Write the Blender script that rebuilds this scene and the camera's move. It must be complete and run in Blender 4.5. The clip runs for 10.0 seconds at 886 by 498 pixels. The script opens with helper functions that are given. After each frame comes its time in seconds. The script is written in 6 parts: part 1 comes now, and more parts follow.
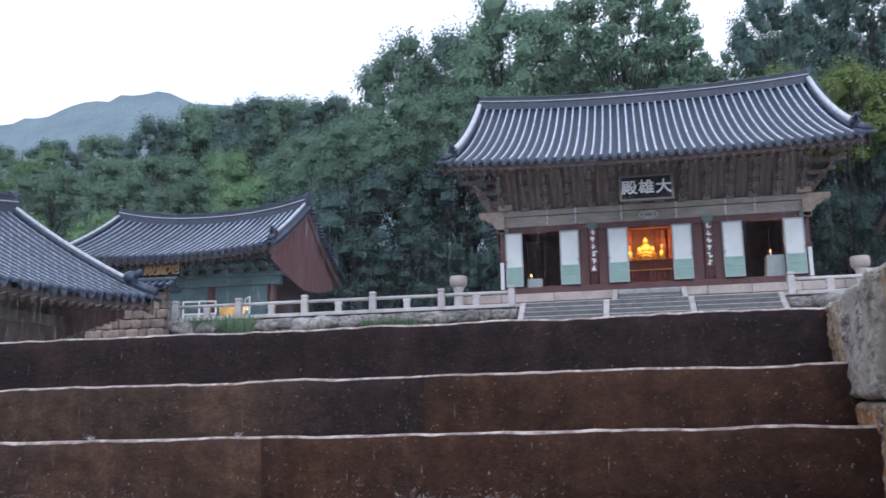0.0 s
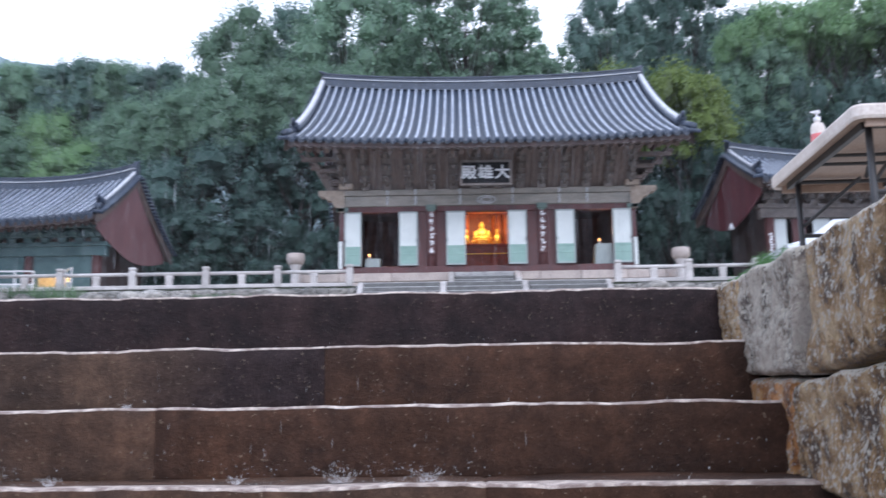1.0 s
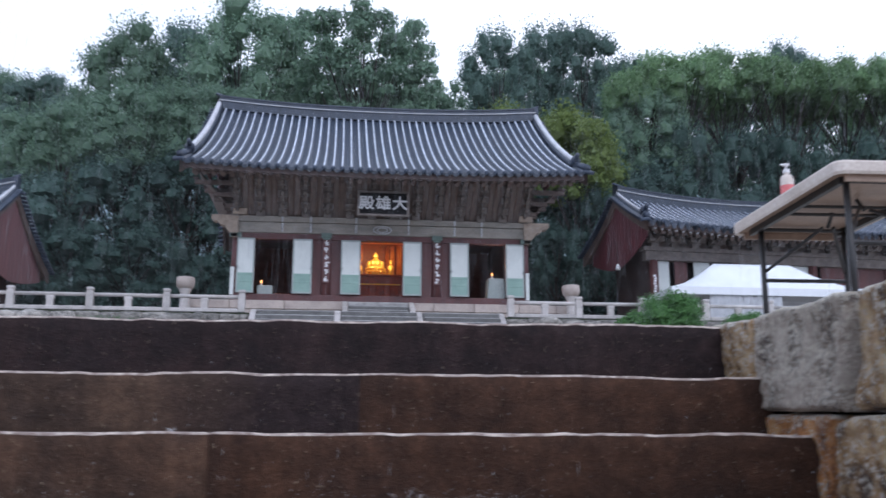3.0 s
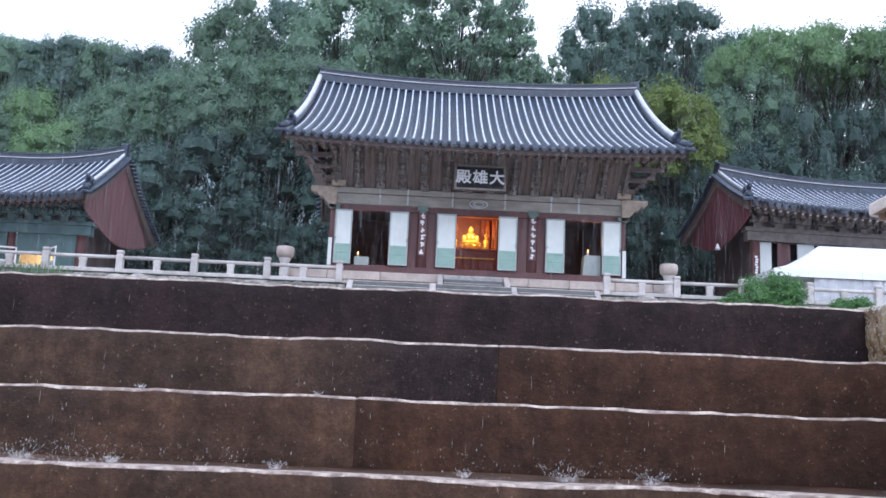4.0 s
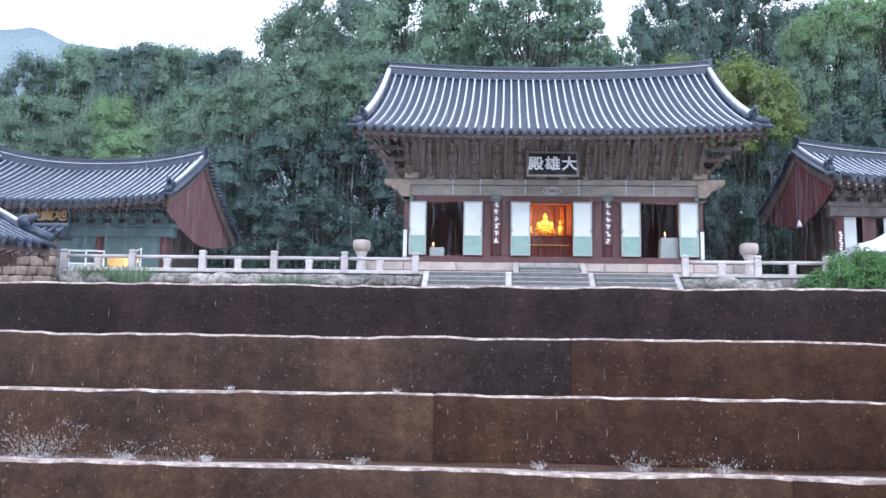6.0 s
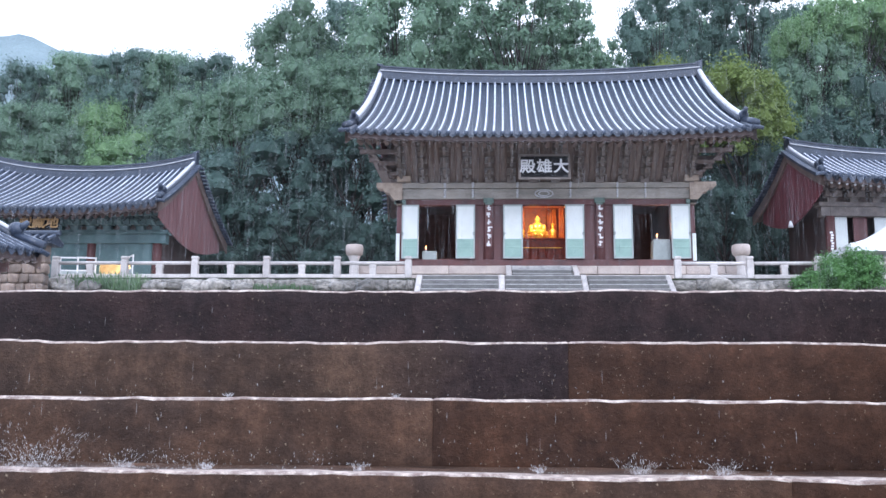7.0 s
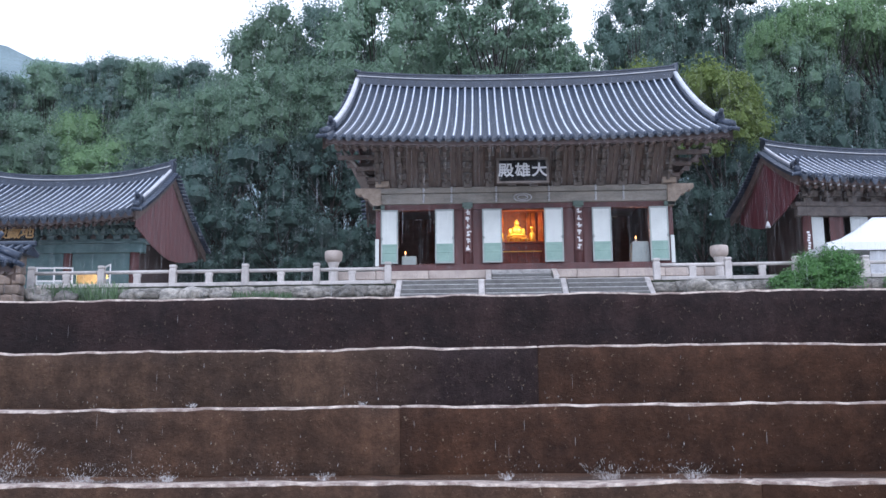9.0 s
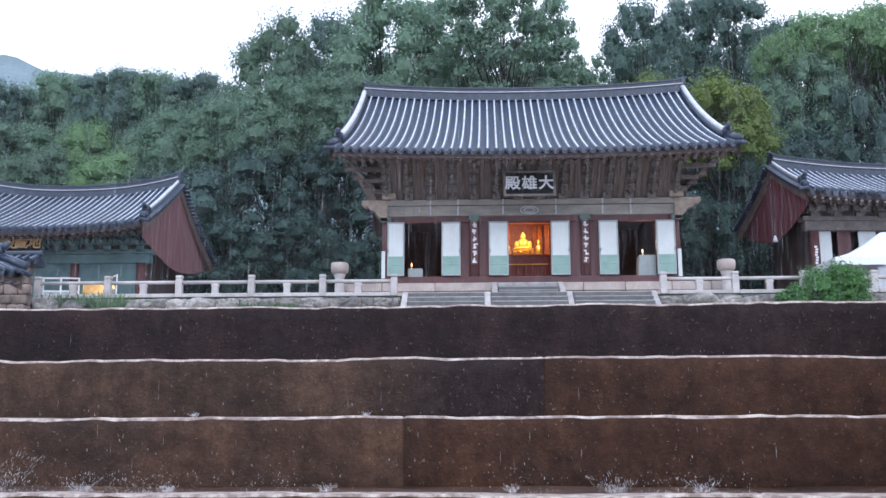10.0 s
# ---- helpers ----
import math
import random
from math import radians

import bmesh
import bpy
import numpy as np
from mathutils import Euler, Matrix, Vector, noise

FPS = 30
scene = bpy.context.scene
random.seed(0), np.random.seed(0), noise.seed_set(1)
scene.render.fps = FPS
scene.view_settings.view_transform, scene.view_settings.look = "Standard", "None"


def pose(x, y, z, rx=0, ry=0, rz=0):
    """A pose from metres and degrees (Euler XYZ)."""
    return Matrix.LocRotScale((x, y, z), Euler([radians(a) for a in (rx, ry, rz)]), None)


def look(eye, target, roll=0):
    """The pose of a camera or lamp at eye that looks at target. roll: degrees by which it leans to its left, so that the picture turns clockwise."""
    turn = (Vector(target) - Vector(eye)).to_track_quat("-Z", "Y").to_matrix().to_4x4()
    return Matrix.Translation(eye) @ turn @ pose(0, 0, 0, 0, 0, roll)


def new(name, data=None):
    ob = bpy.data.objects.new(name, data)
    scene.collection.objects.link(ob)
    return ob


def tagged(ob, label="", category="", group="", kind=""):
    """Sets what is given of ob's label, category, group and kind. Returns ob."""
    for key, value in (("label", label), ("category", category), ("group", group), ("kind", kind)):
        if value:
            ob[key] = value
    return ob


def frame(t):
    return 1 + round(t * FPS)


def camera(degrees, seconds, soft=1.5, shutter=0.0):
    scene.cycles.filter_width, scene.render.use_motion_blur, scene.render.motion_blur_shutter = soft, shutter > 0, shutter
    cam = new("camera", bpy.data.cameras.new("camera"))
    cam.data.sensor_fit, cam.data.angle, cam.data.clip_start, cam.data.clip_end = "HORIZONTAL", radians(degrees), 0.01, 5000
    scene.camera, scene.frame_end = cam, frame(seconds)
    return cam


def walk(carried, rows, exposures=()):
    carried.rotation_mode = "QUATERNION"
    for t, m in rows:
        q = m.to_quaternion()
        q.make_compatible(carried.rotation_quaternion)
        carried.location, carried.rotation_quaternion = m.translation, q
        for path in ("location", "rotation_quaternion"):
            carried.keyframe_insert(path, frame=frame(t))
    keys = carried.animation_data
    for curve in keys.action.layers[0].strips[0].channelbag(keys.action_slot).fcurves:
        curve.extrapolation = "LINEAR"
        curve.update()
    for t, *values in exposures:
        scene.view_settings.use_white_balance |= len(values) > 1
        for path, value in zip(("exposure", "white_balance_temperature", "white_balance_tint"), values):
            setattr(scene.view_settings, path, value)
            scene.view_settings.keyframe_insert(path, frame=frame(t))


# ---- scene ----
cam = camera(49.4, 10.0, shutter=0.4)
PATH = [
    (0, (-0.967, -1.892, -0.446), (-1.337, 0.033, -0.048), -1),
    (0.2, (-0.991, -1.901, -0.464), (-1.4, 0.019, -0.081), -0.5),
    (0.4, (-1.023, -1.897, -0.48), (-1.435, 0.029, -0.134), 1.3),
    (0.5, (-1.061, -1.908, -0.487), (-1.439, 0.027, -0.149), 1.2),
    (0.7, (-1.133, -1.886, -0.471), (-1.328, 0.074, -0.127), -1),
    (1, (-1.242, -1.811, -0.462), (-1.267, 0.157, -0.109), -0.8),
    (1.2, (-1.288, -1.792, -0.456), (-1.217, 0.173, -0.094), 0.5),
    (1.5, (-1.354, -1.806, -0.464), (-1.236, 0.153, -0.076), 3.6),
    (1.7, (-1.403, -1.806, -0.471), (-1.227, 0.142, -0.051), 3.9),
    (2, (-1.517, -1.786, -0.476), (-1.185, 0.134, -0.028), 0.6),
    (2.2, (-1.582, -1.823, -0.455), (-1.221, 0.094, -0.016), 0.3),
    (2.5, (-1.645, -1.842, -0.453), (-1.364, 0.089, -0.013), 1.4),
    (2.7, (-1.686, -1.866, -0.471), (-1.441, 0.07, -0.032), 2.3),
    (3, (-1.782, -1.848, -0.47), (-1.56, 0.096, -0.055), 0.1),
    (3.2, (-1.88, -1.87, -0.467), (-1.722, 0.08, -0.051), -0.2),
    (4.3, (-1.952, -1.830, -0.485), (-1.937, 0.142, -0.150), 2.6),
    (4.5, (-1.913, -1.854, -0.481), (-1.911, 0.119, -0.153), 2.3),
    (5, (-1.924, -1.834, -0.478), (-1.968, 0.137, -0.147), 2.3),
    (5.5, (-1.926, -1.922, -0.469), (-2.042, 0.047, -0.139), 1.4),
    (7, (-1.949, -1.946, -0.459), (-2.053, 0.023, -0.121), 0.5),
    (7.5, (-1.938, -1.925, -0.458), (-2.032, 0.042, -0.11), 0.2),
    (8, (-1.925, -1.909, -0.455), (-2.02, 0.057, -0.098), -0),
    (8.5, (-1.914, -1.907, -0.454), (-1.99, 0.059, -0.096), -0.4),
    (9, (-1.903, -1.9, -0.453), (-1.967, 0.068, -0.105), -0.5),
    (9.5, (-1.902, -1.885, -0.456), (-1.963, 0.081, -0.095), -0.4),
    (10, (-1.901, -1.867, -0.459), (-1.978, 0.096, -0.085), -0.1),
]
walk(cam, [(t, look(eye, goal, roll)) for t, eye, goal, roll in PATH],
     exposures=[(t, stops, 5700, 15) for t, stops in ((0.0, 0.4), (0.5, 0.42), (1.0, 0.80), (1.5, 1.0), (2.0, 0.5), (2.5, 0.24), (3.0, 0.26), (4.5, 1.08), (5.0, 1.18), (5.5, 1.17), (7.0, 1.13), (8.0, 1.1), (8.5, 0.82), (9.0, 0.70), (10.0, 0.76))])

# ---- world and light ----
world = bpy.data.worlds.new("sky")
scene.world = world
world.use_nodes = True
wn, wl = world.node_tree.nodes, world.node_tree.links
for n in list(wn):
    wn.remove(n)
sky = wn.new("ShaderNodeTexSky")
sky.sky_type, sky.sun_disc = "NISHITA", False
sky.sun_elevation, sky.sun_rotation = radians(38), radians(20)
sky.air_density, sky.dust_density = 1.0, 4.0
cloud = wn.new("ShaderNodeMix")
cloud.data_type, cloud.inputs[0].default_value = "RGBA", 0.93
sky_gain = wn.new("ShaderNodeVectorMath")
sky_gain.operation = "SCALE"
sky_gain.inputs[3].default_value = 0.10
cover = wn.new("ShaderNodeTexNoise")
cover.inputs["Scale"].default_value, cover.inputs["Detail"].default_value = 1.6, 4
cover_ramp = wn.new("ShaderNodeValToRGB")
cover_ramp.color_ramp.elements[0].color = (0.84, 0.94, 1.10, 1)
cover_ramp.color_ramp.elements[1].color = (0.96, 1.02, 1.10, 1)
cover_ramp.color_ramp.elements[0].position, cover_ramp.color_ramp.elements[1].position = 0.3, 0.6
back, out = wn.new("ShaderNodeBackground"), wn.new("ShaderNodeOutputWorld")
back.inputs[1].default_value = 1.0
wl.new(sky.outputs[0], sky_gain.inputs[0])
wl.new(cover.outputs[0], cover_ramp.inputs[0])
wl.new(sky_gain.outputs[0], cloud.inputs[6])
wl.new(cover_ramp.outputs[0], cloud.inputs[7])
wl.new(cloud.outputs[2], back.inputs[0])
wl.new(back.outputs[0], out.inputs[0])

sun = new("sun", bpy.data.lights.new("sun", "SUN"))
sun.data.energy, sun.data.angle, sun.data.color = 0.6, radians(25), (1.0, 0.97, 0.92)
sun.matrix_world = look((8, -20, 30), (0, 20, 0))


def lamp(name, place, power, colour, size):
    ob = new(name, bpy.data.lights.new(name, "POINT"))
    ob.data.energy, ob.data.color, ob.data.shadow_soft_size = power, colour, size
    ob.location = place
    return ob


lamp("altar_lamp", (-0.62, 36.55, 7.75), 50, (1.0, 0.60, 0.22), 0.08)
lamp("altar_lamp", (0.38, 36.55, 7.75), 50, (1.0, 0.60, 0.22), 0.08)
lamp("side_hall_lamp", (-17.4, 37.2, 5.9), 210, (1.0, 0.74, 0.34), 0.15)
lamp("candle_light", (-4.55, 34.75, 6.2), 16, (1.0, 0.62, 0.42), 0.1)
lamp("candle_light", (4.38, 34.65, 6.65), 16, (1.0, 0.62, 0.42), 0.1)

# ---- materials ----


def material(name, base, dark=None, scale=8.0, rough=0.7, bump=0.15, metal=0.0, fine=60.0, low=0.35, high=0.7, spread=0.0, stretch=(1, 1, 1), spec=0.5, world_space=False, stain=None, fleck=0.0):
    """Two-scale noise colour between dark and base, fine grain in the relief, some variation from object to object."""
    m = bpy.data.materials.new(name)
    m.use_nodes = True
    nt = m.node_tree
    b = nt.nodes["Principled BSDF"]
    dark = dark or tuple(c * 0.6 for c in base)
    tc = nt.nodes.new("ShaderNodeTexCoord")
    src = tc.outputs["Object"]
    if world_space:
        src = nt.nodes.new("ShaderNodeNewGeometry").outputs["Position"]
    mp = nt.nodes.new("ShaderNodeMapping")
    mp.inputs["Scale"].default_value = stretch
    nt.links.new(src, mp.inputs[0])
    info = nt.nodes.new("ShaderNodeObjectInfo")
    shift = nt.nodes.new("ShaderNodeVectorMath")
    shift.operation = "ADD"
    if not world_space:
        sc = nt.nodes.new("ShaderNodeMath")
        sc.operation = "MULTIPLY"
        sc.inputs[1].default_value = 37.0
        nt.links.new(info.outputs["Random"], sc.inputs[0])
        nt.links.new(sc.outputs[0], shift.inputs[1])
    nt.links.new(mp.outputs[0], shift.inputs[0])
    big, small = nt.nodes.new("ShaderNodeTexNoise"), nt.nodes.new("ShaderNodeTexNoise")
    big.inputs["Scale"].default_value, big.inputs["Detail"].default_value, big.inputs["Roughness"].default_value = scale, 6, 0.62
    small.inputs["Scale"].default_value, small.inputs["Detail"].default_value = fine, 3
    for n in (big, small):
        nt.links.new(shift.outputs[0], n.inputs["Vector"])
    ramp = nt.nodes.new("ShaderNodeValToRGB")
    ramp.color_ramp.elements[0].position, ramp.color_ramp.elements[1].position = low, high
    ramp.color_ramp.elements[0].color, ramp.color_ramp.elements[1].color = (*dark, 1), (*base, 1)
    nt.links.new(big.outputs[0], ramp.inputs[0])
    tone = ramp.outputs[0]
    if stain:
        # a dark wet patch that fades out along the slab
        sep, fade, mul = nt.nodes.new("ShaderNodeSeparateXYZ"), nt.nodes.new("ShaderNodeMapRange"), nt.nodes.new("ShaderNodeMix")
        nt.links.new(tc.outputs["Object"], sep.inputs[0])
        wob = nt.nodes.new("ShaderNodeMath")
        wob.operation = "MULTIPLY_ADD"
        wob.inputs[1].default_value = 0.9
        nt.links.new(big.outputs[0], wob.inputs[0])
        nt.links.new(sep.outputs[0], wob.inputs[2])
        fade.inputs[1].default_value, fade.inputs[2].default_value = stain
        fade.inputs[3].default_value, fade.inputs[4].default_value = 0.0, 0.85
        nt.links.new(wob.outputs[0], fade.inputs[0])
        mul.data_type = "RGBA"
        nt.links.new(fade.outputs[0], mul.inputs[0])
        nt.links.new(tone, mul.inputs[6])
        mul.inputs[7].default_value = (0.024, 0.016, 0.018, 1)
        tone = mul.outputs[2]
    grain = nt.nodes.new("ShaderNodeMix")
    grain.data_type, grain.blend_type, grain.inputs[0].default_value = "RGBA", "OVERLAY", 0.35
    nt.links.new(tone, grain.inputs[6])
    nt.links.new(small.outputs[0], grain.inputs[7])
    shade = grain.outputs[2]
    if fleck:
        # small pale mineral flecks and crusts
        spot, lim, put = nt.nodes.new("ShaderNodeTexNoise"), nt.nodes.new("ShaderNodeMapRange"), nt.nodes.new("ShaderNodeMix")
        spot.inputs["Scale"].default_value, spot.inputs["Detail"].default_value, spot.inputs["Roughness"].default_value = 46, 7, 0.8
        nt.links.new(shift.outputs[0], spot.inputs["Vector"])
        lim.inputs[1].default_value, lim.inputs[2].default_value, lim.inputs[4].default_value = fleck, fleck + 0.10, 0.75
        nt.links.new(spot.outputs[0], lim.inputs[0])
        put.data_type = "RGBA"
        nt.links.new(lim.outputs[0], put.inputs[0])
        nt.links.new(shade, put.inputs[6])
        put.inputs[7].default_value = (min(1, base[0] * 2.6), min(1, base[1] * 3.2), min(1, base[2] * 3.6), 1)
        shade = put.outputs[2]
    hsv = nt.nodes.new("ShaderNodeHueSaturation")
    nt.links.new(shade, hsv.inputs["Color"])
    if spread:
        mr = nt.nodes.new("ShaderNodeMapRange")
        mr.inputs[3].default_value, mr.inputs[4].default_value = 1 - spread, 1 + spread
        nt.links.new(info.outputs["Random"], mr.inputs[0])
        nt.links.new(mr.outputs[0], hsv.inputs["Value"])
    nt.links.new(hsv.outputs[0], b.inputs["Base Color"])
    rr = nt.nodes.new("ShaderNodeMapRange")
    rr.inputs[3].default_value, rr.inputs[4].default_value = max(0.03, rough - 0.12), min(1, rough + 0.12)
    nt.links.new(big.outputs[0], rr.inputs[0])
    nt.links.new(rr.outputs[0], b.inputs["Roughness"])
    b.inputs["Metallic"].default_value = metal
    b.inputs["Specular IOR Level"].default_value = spec
    if bump:
        bp = nt.nodes.new("ShaderNodeBump")
        bp.inputs["Strength"].default_value, bp.inputs["Distance"].default_value = bump, 0.02
        mix = nt.nodes.new("ShaderNodeMath")
        mix.operation = "ADD"
        nt.links.new(big.outputs[0], mix.inputs[0])
        nt.links.new(small.outputs[0], mix.inputs[1])
        nt.links.new(mix.outputs[0], bp.inputs["Height"])
        nt.links.new(bp.outputs[0], b.inputs["Normal"])
    return m


def cheek_material(name, dark, mid, pale, lichen):
    """Wet, stained, lichen-speckled granite: broad stains, vertical runs, pits and small pale crusts, some standing in
    for wet glints.
    """
    m = material(name, pale, dark, 4.0, 0.5, 0.0, spread=0.15)
    nt = m.node_tree
    b = nt.nodes["Principled BSDF"]
    geo = nt.nodes.new("ShaderNodeNewGeometry")

    def noise_of(scale, detail, rough=0.6, stretch=(1, 1, 1)):
        mp, n = nt.nodes.new("ShaderNodeMapping"), nt.nodes.new("ShaderNodeTexNoise")
        mp.inputs["Scale"].default_value = stretch
        nt.links.new(geo.outputs["Position"], mp.inputs[0])
        nt.links.new(mp.outputs[0], n.inputs["Vector"])
        n.inputs["Scale"].default_value, n.inputs["Detail"].default_value, n.inputs["Roughness"].default_value = scale, detail, rough
        return n.outputs[0]

    broad, runs, crust, pits = noise_of(7, 10, 0.75), noise_of(11, 9, 0.75, (1, 1, 0.4)), noise_of(62, 9, 0.72), noise_of(150, 4, 0.7)
    both = nt.nodes.new("ShaderNodeMath")
    both.operation = "ADD"
    nt.links.new(broad, both.inputs[0])
    nt.links.new(runs, both.inputs[1])
    ramp = nt.nodes.new("ShaderNodeValToRGB")
    e = ramp.color_ramp.elements
    e[0].position, e[0].color = 0.435, (*dark, 1)
    e[1].position, e[1].color = 0.575, (*pale, 1)
    k = e.new(0.50)
    k.color = (*mid, 1)
    half = nt.nodes.new("ShaderNodeMath")
    half.operation = "MULTIPLY"
    half.inputs[1].default_value = 0.5
    nt.links.new(both.outputs[0], half.inputs[0])
    nt.links.new(half.outputs[0], ramp.inputs[0])
    edge = nt.nodes.new("ShaderNodeMapRange")
    edge.inputs[1].default_value, edge.inputs[2].default_value = lichen, lichen + 0.03
    # crusts grow thicker on the upward faces, which also paints the tops lighter
    sep, top = nt.nodes.new("ShaderNodeSeparateXYZ"), nt.nodes.new("ShaderNodeMath")
    nt.links.new(geo.outputs["Normal"], sep.inputs[0])
    top.operation = "MULTIPLY_ADD"
    top.inputs[1].default_value = 0.13
    nt.links.new(sep.outputs[2], top.inputs[0])
    nt.links.new(crust, top.inputs[2])
    nt.links.new(top.outputs[0], edge.inputs[0])
    mix = nt.nodes.new("ShaderNodeMix")
    mix.data_type = "RGBA"
    nt.links.new(edge.outputs[0], mix.inputs[0])
    nt.links.new(ramp.outputs[0], mix.inputs[6])
    # lichen colour, painted in for wet glints as well
    mix.inputs[7].default_value = (0.80, 0.71, 0.58, 1)
    nt.links.new(mix.outputs[2], b.inputs["Base Color"])
    rise = nt.nodes.new("ShaderNodeMath")
    rise.operation = "MULTIPLY_ADD"
    rise.inputs[1].default_value = 0.35
    nt.links.new(pits, rise.inputs[0])
    nt.links.new(crust, rise.inputs[2])
    facets = nt.nodes.new("ShaderNodeMath")
    facets.operation = "MULTIPLY_ADD"
    facets.inputs[1].default_value = 1.6
    nt.links.new(broad, facets.inputs[0])
    nt.links.new(rise.outputs[0], facets.inputs[2])
    rise = facets
    bp = nt.nodes.new("ShaderNodeBump")
    bp.inputs["Strength"].default_value, bp.inputs["Distance"].default_value = 1.0, 0.03
    nt.links.new(rise.outputs[0], bp.inputs["Height"])
    nt.links.new(bp.outputs[0], b.inputs["Normal"])
    for link in list(b.inputs["Roughness"].links):
        nt.links.remove(link)
    b.inputs["Roughness"].default_value, b.inputs["Specular IOR Level"].default_value = 0.20, 0.9
    return m


def step_material(name, base, dark, speck, stain=None):
    """Hewn wet stone: broad stains, coarse mottling in ochre and dark brown, pits and scattered pale grains that double
    as painted wet glints.
    """
    m = material(name, base, dark, 4.0, 0.6, 0.0, fine=110, spread=0.08, low=0.34, high=0.66, spec=0.16, stain=stain)
    nt = m.node_tree
    b = nt.nodes["Principled BSDF"]
    geo = nt.nodes.new("ShaderNodeNewGeometry")

    def noise_of(scale, detail, rough, stretch=(1, 1, 1)):
        mp, n = nt.nodes.new("ShaderNodeMapping"), nt.nodes.new("ShaderNodeTexNoise")
        mp.inputs["Scale"].default_value = stretch
        nt.links.new(geo.outputs["Position"], mp.inputs[0])
        nt.links.new(mp.outputs[0], n.inputs["Vector"])
        n.inputs["Scale"].default_value, n.inputs["Detail"].default_value, n.inputs["Roughness"].default_value = scale, detail, rough
        return n.outputs[0]

    mottle, grain, runs = noise_of(20, 9, 0.72), noise_of(70, 6, 0.75), noise_of(9, 5, 0.6, (1, 1, 0.22))
    shade = b.inputs["Base Color"].links[0].from_socket
    for src, lo, hi, dim, lift in ((mottle, 0.36, 0.66, 0.70, 1.32), (runs, 0.34, 0.64, 0.80, 1.16)):
        mr, sc = nt.nodes.new("ShaderNodeMapRange"), nt.nodes.new("ShaderNodeVectorMath")
        mr.inputs[1].default_value, mr.inputs[2].default_value, mr.inputs[3].default_value, mr.inputs[4].default_value = lo, hi, dim, lift
        sc.operation = "SCALE"
        nt.links.new(src, mr.inputs[0])
        nt.links.new(shade, sc.inputs[0])
        nt.links.new(mr.outputs[0], sc.inputs[3])
        shade = sc.outputs[0]
    # pale grains, in part wet glints put into the colour
    lim, put = nt.nodes.new("ShaderNodeMapRange"), nt.nodes.new("ShaderNodeMix")
    lim.inputs[1].default_value, lim.inputs[2].default_value, lim.inputs[4].default_value = 0.625, 0.67, 0.8
    nt.links.new(grain, lim.inputs[0])
    put.data_type = "RGBA"
    nt.links.new(lim.outputs[0], put.inputs[0])
    nt.links.new(shade, put.inputs[6])
    put.inputs[7].default_value = (speck * 4, speck * 3.1, speck * 2.2, 1)
    nt.links.new(put.outputs[2], b.inputs["Base Color"])
    rise, bp = nt.nodes.new("ShaderNodeMath"), nt.nodes.new("ShaderNodeBump")
    rise.operation = "ADD"
    nt.links.new(mottle, rise.inputs[0])
    nt.links.new(grain, rise.inputs[1])
    bp.inputs["Strength"].default_value, bp.inputs["Distance"].default_value = 0.55, 0.015
    nt.links.new(rise.outputs[0], bp.inputs["Height"])
    nt.links.new(bp.outputs[0], b.inputs["Normal"])
    return m


def leaf_material(name, base, dark):
    m = bpy.data.materials.new(name)
    m.use_nodes = True
    nt = m.node_tree
    b = nt.nodes["Principled BSDF"]
    geo = nt.nodes.new("ShaderNodeNewGeometry")
    info = nt.nodes.new("ShaderNodeObjectInfo")
    ramp = nt.nodes.new("ShaderNodeValToRGB")
    ramp.color_ramp.elements[0].color, ramp.color_ramp.elements[1].color = (*dark, 1), (*base, 1)
    nt.links.new(geo.outputs["Random Per Island"], ramp.inputs[0])
    hsv = nt.nodes.new("ShaderNodeHueSaturation")
    mr = nt.nodes.new("ShaderNodeMapRange")
    mr.inputs[3].default_value, mr.inputs[4].default_value = 0.82, 1.18
    nt.links.new(info.outputs["Random"], mr.inputs[0])
    nt.links.new(mr.outputs[0], hsv.inputs["Value"])
    nt.links.new(ramp.outputs[0], hsv.inputs["Color"])
    nt.links.new(hsv.outputs[0], b.inputs["Base Color"])
    b.inputs["Roughness"].default_value = 0.75
    b.inputs["Specular IOR Level"].default_value = 0.08
    tr = nt.nodes.new("ShaderNodeBsdfTranslucent")
    nt.links.new(hsv.outputs[0], tr.inputs[0])
    mx = nt.nodes.new("ShaderNodeMixShader")
    mx.inputs[0].default_value = 0.35
    nt.links.new(b.outputs[0], mx.inputs[1])
    nt.links.new(tr.outputs[0], mx.inputs[2])
    nt.links.new(mx.outputs[0], nt.nodes["Material Output"].inputs[0])
    return m


def glowing(name, colour, strength):
    m = bpy.data.materials.new(name)
    m.use_nodes = True
    b = m.node_tree.nodes["Principled BSDF"]
    b.inputs["Base Color"].default_value = (*colour, 1)
    b.inputs["Emission Color"].default_value, b.inputs["Emission Strength"].default_value = (*colour, 1), strength
    return m


# wet reflection on left slabs, darker light on right ones, put into colour
M_STEP_PALE = step_material("greyer_worn_step_stone", (0.098, 0.053, 0.033), (0.046, 0.028, 0.0205), 0.085)
M_STEP_RED = step_material("deep_brown_step_stone", (0.078, 0.037, 0.0215), (0.033, 0.0175, 0.0120), 0.08)
M_STEP_STAIN = step_material("stained_step_stone", (0.098, 0.058, 0.038), (0.046, 0.029, 0.022), 0.07, stain=(-1.62, -1.32))
# worn step edge, with the wet sheen of the sky painted in as pale colour
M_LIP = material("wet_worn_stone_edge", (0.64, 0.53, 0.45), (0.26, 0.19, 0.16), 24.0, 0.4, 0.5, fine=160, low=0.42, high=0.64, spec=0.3)
